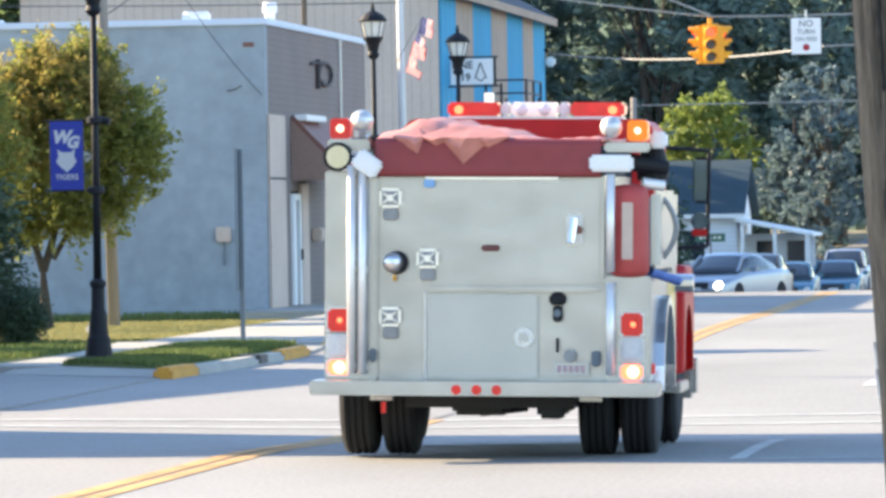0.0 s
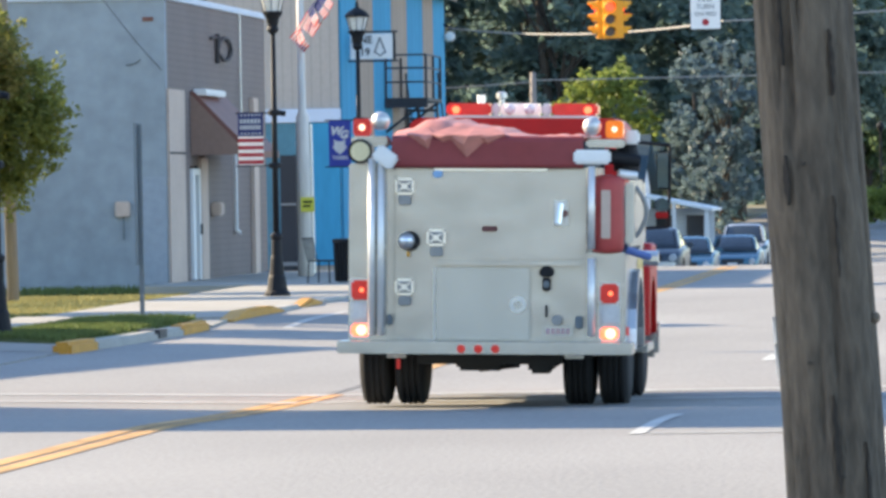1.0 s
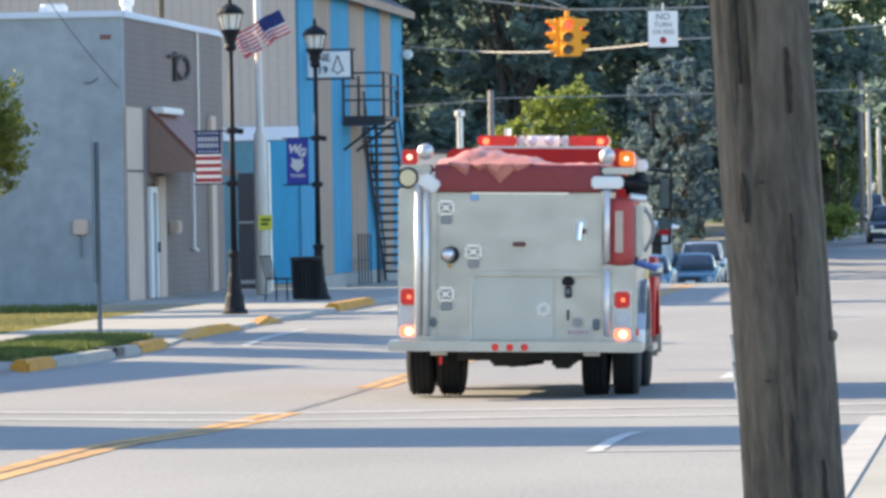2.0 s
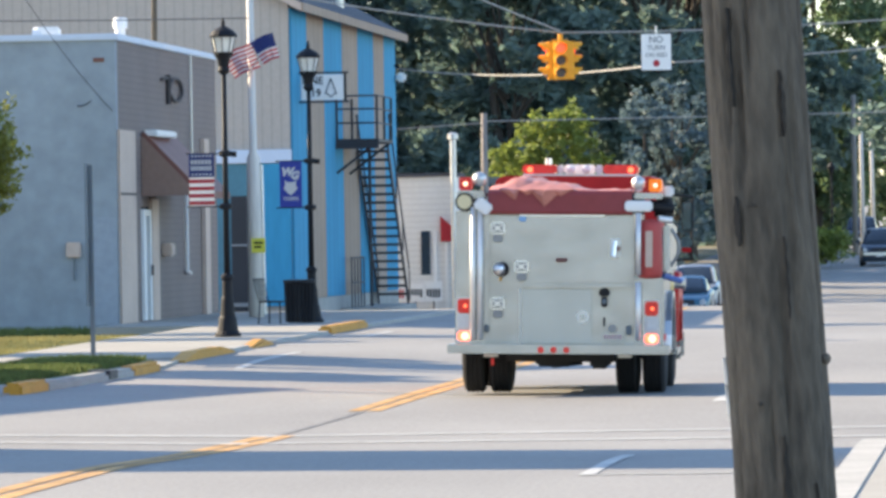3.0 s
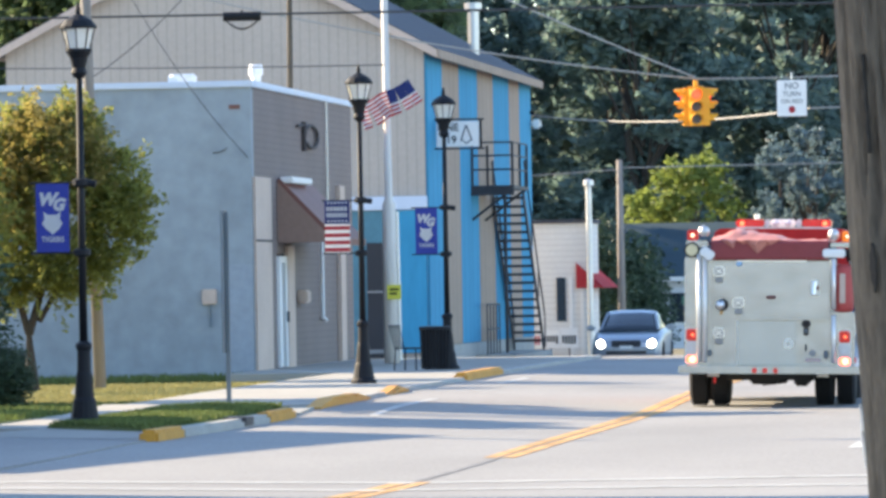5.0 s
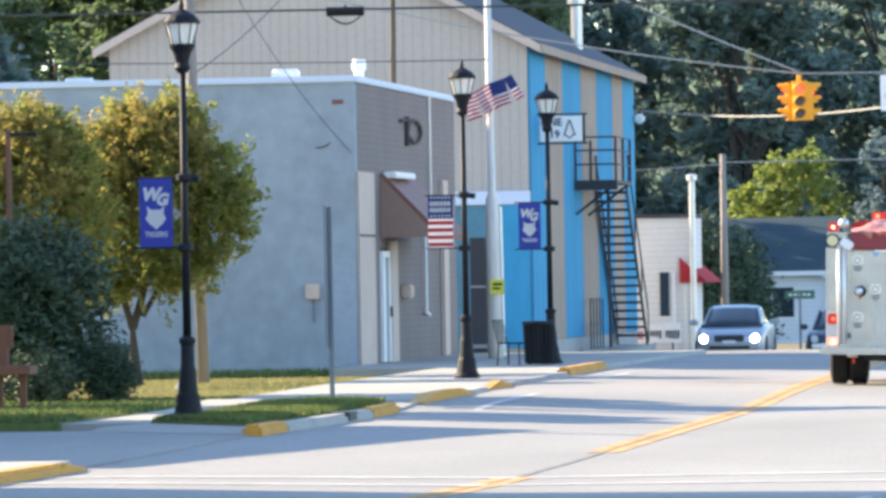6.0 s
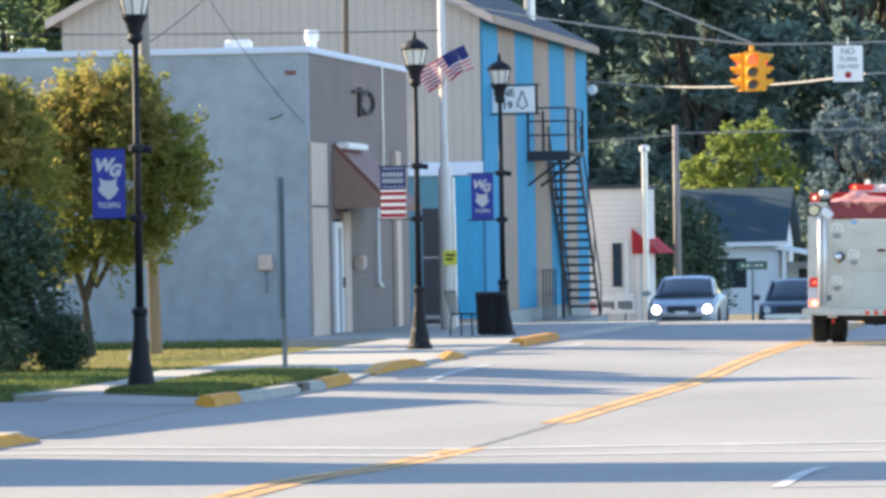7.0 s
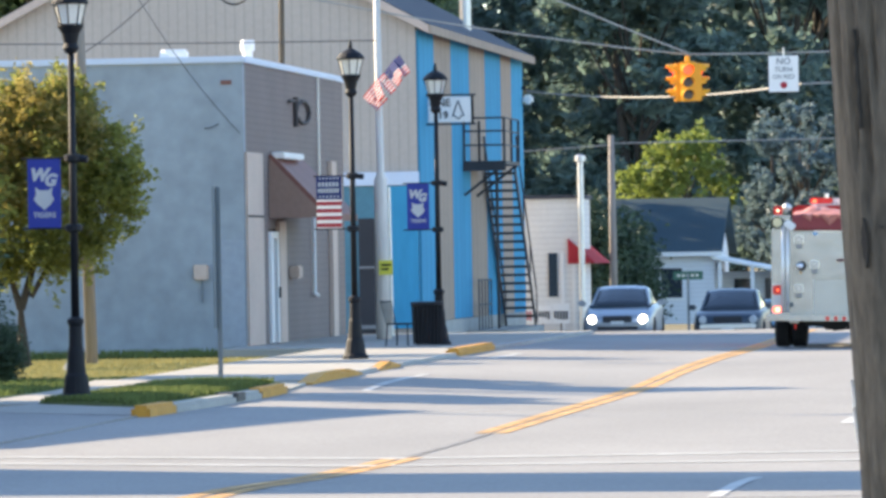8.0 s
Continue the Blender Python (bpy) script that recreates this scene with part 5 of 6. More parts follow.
def wheel(name, parent, x, y, r, w, side, dual=False):
    """A wheel turning about its own axle."""
    h = new(name)
    h.parent, h.matrix_basis, h.empty_display_size = parent, pose(x, y, r), 0.1
    for k in ((0, 1) if dual else (0,)):
        o = -side * k * (w + 0.05)
        bm = bmesh.new()
        prof = [(r * 0.55, -w / 2), (r * 0.8, -w / 2 - 0.005), (r * 0.94, -w / 2 + 0.01), (r, -w / 2 + 0.04)]
        for g in (-0.2, 0.0, 0.2):
            prof += [(r, w * g - 0.012), (r - 0.014, w * g - 0.01), (r - 0.014, w * g + 0.01), (r, w * g + 0.012)]
        prof += [(r, w / 2 - 0.04), (r * 0.94, w / 2 - 0.01), (r * 0.8, w / 2 + 0.005), (r * 0.55, w / 2)]
        lathe(bm, prof, 40)
        bmesh.ops.transform(bm, matrix=pose(o, 0, 0, 0, 90, 0), verts=bm.verts[:])
        part("tyre", bm, TYRE, h)
        bm = bmesh.new()
        lathe(bm, [(r * 0.2, -w * 0.3), (r * 0.56, -w * 0.36), (r * 0.56, w * 0.36), (r * 0.2, w * 0.3)], 20)
        for i in range(8):
            a = 2 * math.pi * i / 8
            rod(bm, (r * 0.38 * math.cos(a), r * 0.38 * math.sin(a), -w * 0.4), (r * 0.38 * math.cos(a), r * 0.38 * math.sin(a), w * 0.4), 0.02, seg=6)
        bmesh.ops.transform(bm, matrix=pose(o, 0, 0, 0, 90, 0), verts=bm.verts[:])
        part("rim", bm, CHROME if r > 0.4 else GALV, h)
    return h


TINTED = mat("tinted_mirror", (0.12, 0.2, 0.24), 0.12, 0.8, vary=0.3, grain=6, bump=0)


def fire_engine():
    e = empty("fire_engine", pose(-4.92, 48.2, 0), "silver and red fire engine with aluminium rear and red hose cover", "fire engine")
    by = 0.36  # rear face of the body
    # body
    bm = bmesh.new()
    box(bm, -1.19, -0.80, by, 3.0, 0.575, 2.08, 0.012)
    box(bm, -0.798, 0.83, by + 0.03, 3.0, 0.575, 2.05)
    box(bm, 0.832, 1.17, by, 3.0, 0.575, 1.33, 0.012)
    body = part("body", bm, ALU, e, "brushed aluminium hose body")
    part("tailboard", box(bmesh.new(), -1.255, 1.25, 0.0, by + 0.1, 0.47, 0.574, 0.012), ALU, e, "bright tread-plate tailboard")
    for i, x in enumerate((-0.197, -0.052, 0.092)):
        part("marker_lamp", rod(bmesh.new(), (x, -0.02, 0.515), (x, 0.02, 0.515), 0.035, seg=14), TAIL_RED, e, "round red marker lamp")
    # centre panels
    part("upper_panel", box(bmesh.new(), -0.77, 0.8, by + 0.012, by + 0.03, 1.27, 2.02, 0.006), ALU, e)
    part("ledge", box(bmesh.new(), -0.44, 0.8, by - 0.05, by + 0.03, 1.215, 1.25, 0.008), ALU, e, "bright ledge above the locker door")
    door = part("locker_door", box(bmesh.new(), -0.445, 0.36, by - 0.02, by + 0.028, 0.585, 1.2, 0.012), ALU2, e, "aluminium rear locker door")
    part("door_edge", box(bmesh.new(), -0.462, -0.448, by - 0.01, by + 0.029, 0.585, 1.2), GALV, door)
    bm = bmesh.new()
    rod(bm, (0.257, by - 0.02, 0.885), (0.257, by - 0.04, 0.885), 0.07, seg=20)
    part("latch_plate", bm, GALV, door)
    part("latch_ring", rod(bmesh.new(), (0.257, by - 0.04, 0.885), (0.257, by - 0.055, 0.885), 0.035, seg=14), ALU2, door)
    part("top_trim", box(bmesh.new(), -0.46, 0.5, by - 0.02, by + 0.01, 2.02, 2.045, 0.004), CHROME, e)
    part("top_hook", box(bmesh.new(), -0.47, -0.39, by - 0.05, by + 0.01, 1.96, 2.02, 0.01), mat("blue_hook", (0.2, 0.4, 0.65), 0.4, vary=0.1), e)
    bm = box(bmesh.new(), 0.44, 0.56, by - 0.05, by + 0.01, 1.12, 1.2, 0.015)
    box(bm, 0.465, 0.535, by - 0.045, by + 0.01, 1.0, 1.115, 0.012)
    rod(bm, (0.47, by - 0.03, 1.21), (0.53, by - 0.03, 1.21), 0.014, seg=8)
    part("strap_latch", bm, BLACK, e, "black pull latch")
    part("latch_core", box(bmesh.new(), 0.475, 0.525, by - 0.07, by - 0.051, 1.03, 1.09, 0.01), POST, e)
    part("keyhole_slot", box(bmesh.new(), 0.488, 0.508, by - 0.01, by + 0.01, 0.78, 0.88), UNDER, e)
    part("number_plate", box(bmesh.new(), 0.47, 0.73, by - 0.03, by + 0.01, 0.61, 0.71, 0.005), ALU2, e, "pale number plate")
    bm = bmesh.new()
    for i in range(5):
        box(bm, 0.5 + i * 0.042, 0.53 + i * 0.042, by - 0.034, by - 0.031, 0.635, 0.685)
    part("plate_bars", bm, mat("faded_red_bars", (0.5, 0.32, 0.32), 0.7), e)
    part("plate_lamp", rod(bmesh.new(), (0.59, by - 0.06, 0.755), (0.59, by + 0.01, 0.755), 0.045, seg=12), GREYALU, e)
    part("air_socket", box(bmesh.new(), 0.745, 0.81, by - 0.04, by + 0.01, 0.68, 0.79, 0.01), POST, e)
    part("reflector_slot", box(bmesh.new(), -0.052, 0.077, by - 0.02, by + 0.011, 1.505, 1.55, 0.008), mat("dark_red_plate", (0.12, 0.03, 0.03), 0.5), e)
    bm = bmesh.new()
    box(bm, 0.56, 0.68, by - 0.015, by + 0.011, 1.55, 1.77, 0.01)
    part("grab_plate", bm, GALV, e)
    part("grab_handle", rod(bmesh.new(), (0.6, by - 0.08, 1.57), (0.62, by - 0.05, 1.74), 0.03, seg=8), CHROME, e, "chrome grab handle")
    part("red_cap", rod(bmesh.new(), (0.65, by - 0.05, 1.66), (0.65, by - 0.01, 1.66), 0.03, seg=10), AWNING, e)
    # folding steps
    for x, z in ((-0.71, 1.885), (-0.44, 1.45), (-0.71, 1.03)):
        st = part("folding_step", box(bmesh.new(), x - 0.08, x + 0.08, by - 0.05, by + 0.011, z - 0.07, z + 0.07, 0.02), CHROME, e, "bright folding step")
        part("step_grip", box(bmesh.new(), x - 0.06, x + 0.06, by - 0.056, by - 0.051, z - 0.05, z + 0.05), GREYALU, st, "dull grey tread")
        bm = bmesh.new()
        for q in (-1, 1):
            rod(bm, (x - 0.05, by - 0.06, z + 0.035 * q), (x + 0.05, by - 0.06, z - 0.035 * q), 0.009, seg=6)
        rod(bm, (x, by - 0.05, z), (x, by - 0.066, z), 0.026, seg=12)
        part("tread_rib", bm, CHROME, st)
        part("step_foot", box(bmesh.new(), x - 0.055, x + 0.055, by - 0.04, by + 0.011, z - 0.16, z - 0.075, 0.012), GREYALU, st)
    # hose outlet
    o = part("hose_outlet", dome(-0.69, by - 0.03, 1.42, 0.075, 0.09), CHROME, e, "chrome hose outlet cap")
    part("outlet_flange", rod(bmesh.new(), (-0.665, by - 0.03, 1.42), (-0.665, by + 0.01, 1.42), 0.085, seg=18), BLACK, o)
    part("outlet_tag", box(bmesh.new(), -0.69, -0.665, by - 0.05, by - 0.02, 1.29, 1.33), YELLOW, o)
    part("hook", box(bmesh.new(), -0.86, -0.81, by - 0.08, by + 0.0, 0.7, 0.8, 0.015), POST, e)
    # hand rails
    for x, z0, z1 in ((-0.985, 0.62, 2.12), (-0.905, 0.62, 2.12), (0.885, 0.62, 1.28), (0.885, 1.36, 2.06)):
        r = part("hand_rail", rod(bmesh.new(), (x, by - 0.1, z0), (x, by - 0.1, z1), 0.03, seg=12), RAILMETAL, e, "chrome hand rail", smooth=True)
        for z in (z0 + 0.05, (z0 + z1) / 2, z1 - 0.05):
            part("rail_clamp", box(bmesh.new(), x - 0.03, x + 0.03, by - 0.11, by + 0.0, z - 0.03, z + 0.03, 0.008), GALV, r)
    # tail lamps
    for x, dz in ((-1.085, 0.0), (1.035, -0.02)):
        for z0, z1, m, lab, nm in ((0.92, 1.085, TAIL_RED, "red tail lamp", "tail_lamp"), (0.735, 0.9, TAIL_CLEAR, "clear reversing lamp", "reversing_lamp"), (0.61, 0.715, TAIL_LIT, "lit brake lamp", "brake_lamp")):
            lamp = part(nm, box(bmesh.new(), x - 0.078, x + 0.078, by - 0.035, by - 0.002, z0 + dz, z1 + dz, 0.018), m, e, lab)
            if nm != "reversing_lamp":
                part("bulb", dome(x + 0.01, by - 0.034, (z0 + z1) / 2 + dz, 0.045 if nm == "brake_lamp" else 0.02, 0.008), GLINT if nm == "brake_lamp" else TAIL_LIT, lamp)
            part("lamp_bezel", box(bmesh.new(), x - 0.092, x + 0.092, by - 0.018, by - 0.001, z0 + dz - 0.014, z1 + dz + 0.014, 0.012), GALV, lamp)
    # hose bed cover: sagging vinyl with folds
    bm = bmesh.new()
    cols, rows_ = 60, 26
    lat = []
    for j in range(rows_ + 1):
        row = []
        for i in range(cols + 1):
            u, v = i / cols, j / rows_
            x = -0.82 + 1.63 * u
            fold = 0.03 * noise.noise(Vector((u * 7, v * 3, 1.7))) + 0.016 * noise.noise(Vector((u * 16, v * 7, 4.0)))
            hump = 0.02 + 0.125 * math.exp(-((u - 0.2) / 0.13) ** 2) + 0.07 * math.exp(-((u - 0.42) / 0.16) ** 2) - 0.03 * u
            if v < 0.3:
                s = v / 0.3
                z = 2.06 + 0.255 * s
                y = by - 0.06 + 0.012 * noise.noise(Vector((u * 5, s, 2.2)))
            else:
                s = (v - 0.3) / 0.7
                back = min(1, s * 5)
                z = 2.315 + hump * back * back * (3 - 2 * back) + fold * min(1, s * 6) + 0.03 * s
                y = by - 0.05 + 2.55 * s
            row.append(bm.verts.new((x, y, z)))
        lat.append(row)
    for a, b in zip(lat, lat[1:]):
        for i in range(cols):
            bm.faces.new((a[i], a[i + 1], b[i + 1], b[i]))
    # top keeps the sun-paled red, the front flap its own deeper red
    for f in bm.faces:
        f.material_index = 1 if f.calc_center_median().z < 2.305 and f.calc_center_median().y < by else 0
    r = bmesh.ops.extrude_face_region(bm, geom=bm.faces[:])
    for g in r["geom"]:
        if isinstance(g, bmesh.types.BMVert):
            g.co.z -= 0.02
            g.co.y += 0.015
    bmesh.ops.recalc_face_normals(bm, faces=bm.faces[:])
    cover = part("hose_cover", bm, [CANVAS, FASCIA], e, "red vinyl hose bed cover, top paled for sun", smooth=True)
    # loose folds of the vinyl that hang over its front edge
    for x0, x1, tip, low, out in ((-0.7, -0.46, -0.53, 0.13, 0.06), (-0.36, 0.04, -0.2, 0.2, 0.09), (-0.5, -0.22, -0.4, 0.07, 0.06), (-0.2, 0.16, -0.02, 0.08, 0.05)):
        bm = bmesh.new()
        top, mid, end = 2.33, 2.33 - low * 0.45, 2.33 - low
        a, b, c, d, f = [bm.verts.new(q) for q in ((x0, by - 0.05, top), ((x0 + x1) / 2, by - 0.06 - out, top - 0.015), (x1, by - 0.05, top), (tip, by - 0.075 - out * 0.6, mid), (tip + 0.02, by - 0.066, end))]
        g, h = bm.verts.new(((x0 + x1) / 2 + 0.03, by + 0.2, top + 0.07)), bm.verts.new((tip, by - 0.055, mid))
        for q in ((a, d, b), (b, d, c), (a, f, d), (d, f, c), (a, b, g), (b, c, g), (a, h, f), (f, h, c)):
            bm.faces.new(q)
        part("cover_fold", bm, CANVAS, cover)
    part("hose_bed", box(bmesh.new(), -0.8, 0.8, by + 0.3, 2.9, 2.05, 2.2), UNDER, e)
    # upper left lamp cluster
    part("lamp_bracket", box(bmesh.new(), -1.17, -0.86, by - 0.04, by + 0.3, 2.22, 2.31, 0.015), ALU, e)
    lamp = part("beacon", loft(bmesh.new(), [tube_ring(0.075, 2.31, 2.46, by, 0.03), tube_ring(0.075, 2.31, 2.46, by + 0.14, 0.03)]), BEACON_RED, e, "red warning beacon")
    lamp.location.x = -1.08
    part("bulb", dome(0, by, 2.385, 0.028, 0.012), GLINT, lamp)
    part("flood_lamp", dome(-0.92, by, 2.44, 0.08, 0.09), GALV, e, "chrome round flood lamp")
    c = part("spot_lamp", rod(bmesh.new(), (-1.085, by - 0.1, 2.18), (-1.085, by + 0.1, 2.18), 0.105, 0.07, 20), BLACK, e, "dark spot lamp with cream face")
    part("lamp_face", rod(bmesh.new(), (-1.085, by - 0.115, 2.18), (-1.085, by - 0.101, 2.18), 0.082, seg=20), CREAM, c)
    bm = bmesh.new()
    box(bm, -0.1, 0.1, -0.06, 0.1, -0.07, 0.07, 0.02)
    bmesh.ops.transform(bm, matrix=pose(-0.87, by - 0.1, 2.13, 0, 35, 0), verts=bm.verts[:])
    part("work_lamp", bm, WHITE, e, "white tilted work lamp")
    # upper right lamp cluster
    part("lamp_bracket", box(bmesh.new(), 0.83, 1.16, by - 0.04, by + 0.3, 2.22, 2.29, 0.015), ALU, e)
    part("flood_lamp", dome(0.88, by, 2.4, 0.08, 0.09), GALV, e, "chrome round flood lamp")
    lamp = part("beacon", loft(bmesh.new(), [tube_ring(0.075, 2.3, 2.45, by, 0.03), tube_ring(0.075, 2.3, 2.45, by + 0.14, 0.03)]), BEACON_AMBER, e, "amber warning beacon")
    lamp.location.x = 1.07
    part("bulb", dome(0, by, 2.375, 0.024, 0.012), GLINT, lamp)
    part("side_lamp", box(bmesh.new(), 1.15, 1.27, by + 0.1, by + 0.3, 2.25, 2.37, 0.02), WHITE, e, "white side flood lamp")
    part("deck_lamp", box(bmesh.new(), 0.73, 1.04, by - 0.12, by + 0.05, 2.08, 2.2, 0.02), WHITE, e, "pale rectangular deck lamp")
    part("deck_monitor", lathe(bmesh.new(), [(0.11, 2.02), (0.12, 2.12), (0.08, 2.26)], 14, (1.16, by + 0.3)), BLACK, e, "black deck monitor")
    nozzle = part("hose_nozzle", rod(bmesh.new(), (1.0, by + 0.12, 2.15), (1.27, by + 0.22, 2.11), 0.065, 0.05, 14), BLACK, e, "black hose nozzle")
    part("nozzle_collar", rod(bmesh.new(), (1.1, by + 0.1, 2.0), (1.25, by + 0.16, 1.98), 0.04, seg=12), RAILMETAL, nozzle)
    part("sleeve", rod(bmesh.new(), (1.14, by + 0.25, 1.36), (1.33, by + 0.6, 1.29), 0.035, seg=12), mat("blue_sleeve", (0.06, 0.13, 0.38), 0.6, vary=0.3, grain=20), e, "blue hose sleeve")
    # red end cover of the suction hose and racks on the right
    cov = lathe(bmesh.new(), [(0.05, 1.32), (0.12, 1.33), (0.143, 1.37), (0.146, 1.5), (0.14, 1.75), (0.143, 1.9), (0.13, 1.955), (0.1, 1.98), (0.04, 1.99)], 24, (0, by + 0.06))
    c = part("hose_end_cover", cov, PADDED, e, "padded red hose end cover", smooth=True)
    c.location.x = 1.01
    part("cover_label", box(bmesh.new(), -0.045, 0.035, by - 0.092, by - 0.078, 1.45, 1.86, 0.004), TAN, c, "tan strip on the cover")
    part("side_rack", box(bmesh.new(), 1.16, 1.23, by + 0.1, 2.4, 1.38, 1.95, 0.03), ALU2, e)
    bm = loft(bmesh.new(), [[(1.22 + 0.1 * math.sin(math.pi * k / 10) + 0.022 * math.cos(w), by + 0.5 + 0.022 * math.sin(w), 1.9 - 0.045 * k) for w in (0, 1.05, 2.1, 3.14, 4.2, 5.25)] for k in range(11)])
    part("hard_hose", bm, GREYALU, e, "dark hose loop on the side")
    part("side_locker", box(bmesh.new(), 1.0, 1.165, 0.7, 3.0, 0.6, 1.34, 0.02), ALU, e)
    # rear wheel arch and polished fender on the right
    sect = []
    for k in range(13):
        c, d = math.cos(math.pi * k / 12), math.sin(math.pi * k / 12)
        sect.append([(1.05, 1.45 + 0.6 * c, 0.5 + 0.62 * d), (1.24, 1.45 + 0.6 * c, 0.5 + 0.62 * d), (1.24, 1.45 + 0.66 * c, 0.5 + 0.68 * d), (1.05, 1.45 + 0.66 * c, 0.5 + 0.68 * d)])
    bm = loft(bmesh.new(), sect)
    part("wheel_arch", bm, CHROME, e, "polished wheel arch")
    part("gold_band", box(bmesh.new(), 1.166, 1.175, 2.2, 3.0, 0.62, 1.3), mat("gold_striping", (0.6, 0.45, 0.12), 0.35, 0.4), e)
    part("side_marker", box(bmesh.new(), 1.166, 1.19, 0.5, 0.62, 0.62, 0.7, 0.008), TAIL_RED, e)
    # pump panel and cab
    part("pump_panel", box(bmesh.new(), -1.15, 1.15, 3.0, 3.55, 0.6, 1.9, 0.02), ALU2, e)
    part("pump_pipe", rod(bmesh.new(), (1.15, 3.25, 1.25), (1.3, 3.25, 1.25), 0.07), CHROME, e)
    part("running_board", box(bmesh.new(), 0.7, 1.22, 3.0, 4.0, 0.42, 0.5, 0.01), ALU, e)
    bm = bmesh.new()
    loft(bm, [tube_ring(1.14, 0.5, 1.36, 3.56, 0.08), tube_ring(1.15, 0.5, 1.36, 5.1, 0.1), tube_ring(1.08, 0.52, 1.32, 5.25, 0.12)])
    part("cab_body", bm, ENGINE_RED, e, "glossy red cab lower body")
    bm = bmesh.new()
    loft(bm, [tube_ring(0.97, 1.34, 2.5, 3.6, 0.12), tube_ring(1.0, 1.34, 2.5, 4.4, 0.14), tube_ring(0.98, 1.34, 2.42, 4.85, 0.14), tube_ring(0.95, 1.34, 1.9, 5.2, 0.14)])
    part("cab_roof", bm, ENGINE_RED, e, "glossy red cab with rounded roof", smooth=False)
    part("rear_window", box(bmesh.new(), -0.8, 0.8, 3.56, 3.598, 1.95, 2.3, 0.02), GLASS, e)
    arch = [(3.72, 0.55), (3.73, 1.12), (3.8, 1.28), (3.97, 1.38), (4.65, 1.38), (4.85, 1.28), (4.95, 1.1), (4.97, 0.55), (4.87, 0.55), (4.77, 0.84), (4.55, 1.03), (4.3, 1.09), (4.05, 1.03), (3.86, 0.84), (3.79, 0.55)]
    bm = loft(bmesh.new(), [[(x, 4.34 + (y - 4.34) * k, 0.9 + (z - 0.9) * k) for y, z in arch] for x, k in ((0.93, 1.0), (1.15, 1.0), (1.185, 0.985), (1.2, 0.955))])
    part("front_fender", bm, ENGINE_RED, e, "rounded glossy red wheel arch")
    part("front_bumper", box(bmesh.new(), -1.2, 1.2, 5.2, 5.55, 0.32, 0.68, 0.04), ALU, e, "chrome front bumper")
    # light bar
    lb = part("light_bar", box(bmesh.new(), -0.69, 0.69, 4.3, 4.62, 2.5, 2.53, 0.01), GALV, e, "roof light bar")
    for x0, x1, m in ((-0.69, -0.28, BAR_RED), (-0.275, -0.2, BAR_CLEAR), (-0.195, 0.17, BAR_LIT), (0.175, 0.265, BAR_CLEAR), (0.27, 0.69, BAR_RED)):
        part("lens", box(bmesh.new(), x0, x1, 4.3, 4.62, 2.531, 2.64, 0.02), m, lb)
    for x in (-0.6, 0.6):
        part("rotator", rod(bmesh.new(), (x, 4.285, 2.58), (x, 4.3, 2.58), 0.035, seg=12), TAIL_LIT, lb)
    for x in (-0.11, 0.07):
        part("clear_lamp", dome(x, 4.3, 2.585, 0.05, 0.03), WHITE, lb, "white round lamp")
    part("horn", rod(bmesh.new(), (-0.4, 4.7, 2.55), (-0.4, 4.7, 2.72), 0.04), CHROME, e)
    # mirrors
    for sx in (1, -1):
        bm = bmesh.new()
        rod(bm, (sx * 0.95, 4.9, 2.3), (sx * 1.31, 5.0, 2.27), 0.016, seg=6)
        rod(bm, (sx * 0.95, 4.9, 1.5), (sx * 1.3, 5.0, 1.52), 0.016, seg=6)
        rod(bm, (sx * 1.31, 5.0, 2.27), (sx * 1.3, 5.0, 1.52), 0.016, seg=6)
        a = part("mirror_arm", bm, BLACK, e)
        mi = part("mirror", box(bmesh.new(), sx * 1.245 - 0.06, sx * 1.245 + 0.06, 4.96, 5.02, 1.86, 2.22, 0.02), BLACK, a, "black door mirror")
        part("mirror_glass", box(bmesh.new(), sx * 1.245 - 0.05, sx * 1.245 + 0.05, 4.952, 4.959, 1.88, 2.2), TINTED, mi)
        mi = part("convex_mirror", rod(bmesh.new(), (sx * 1.24, 4.94, 1.72), (sx * 1.24, 5.0, 1.72), 0.07, seg=14), TINTED, a)
        # red reflection in the lower mirror, modelled as a painted box
        part("mirror_red_reflection", box(bmesh.new(), sx * 1.24 - 0.06, sx * 1.24 + 0.06, 4.93, 4.96, 1.6, 1.66, 0.01), ENGINE_RED, a)
    # chassis
    bm = bmesh.new()
    box(bm, -0.45, -0.33, 0.45, 5.2, 0.5, 0.68)
    box(bm, 0.33, 0.45, 0.45, 5.2, 0.5, 0.68)
    box(bm, -0.62, 0.6, 0.6, 3.4, 0.37, 0.574)
    box(bm, -0.3, 0.1, 0.75, 1.1, 0.31, 0.4, 0.03)
    box(bm, 0.32, 0.52, 0.7, 1.2, 0.29, 0.4, 0.03)
    rod(bm, (-1.0, 1.45, 0.5), (1.0, 1.45, 0.5), 0.09, seg=10)
    rod(bm, (-0.14, 1.45, 0.48), (0.2, 1.45, 0.46), 0.2, 0.14, 14)
    rod(bm, (-1.0, 4.3, 0.46), (1.0, 4.3, 0.46), 0.07, seg=10)
    box(bm, -0.36, -0.1, 1.9, 2.6, 0.33, 0.5, 0.04)
    rod(bm, (0.4, 0.9, 0.36), (0.46, 1.9, 0.38), 0.07, seg=10)
    box(bm, -0.52, 0.52, 3.4, 5.2, 0.38, 0.7)
    part("chassis", bm, UNDER, e, "dark grimy axle and chassis")
    for x in (-0.8, 0.72):
        part("mud_bracket", box(bmesh.new(), x - 0.08, x + 0.08, 0.6, 0.66, 0.42, 0.47), GALV, e)
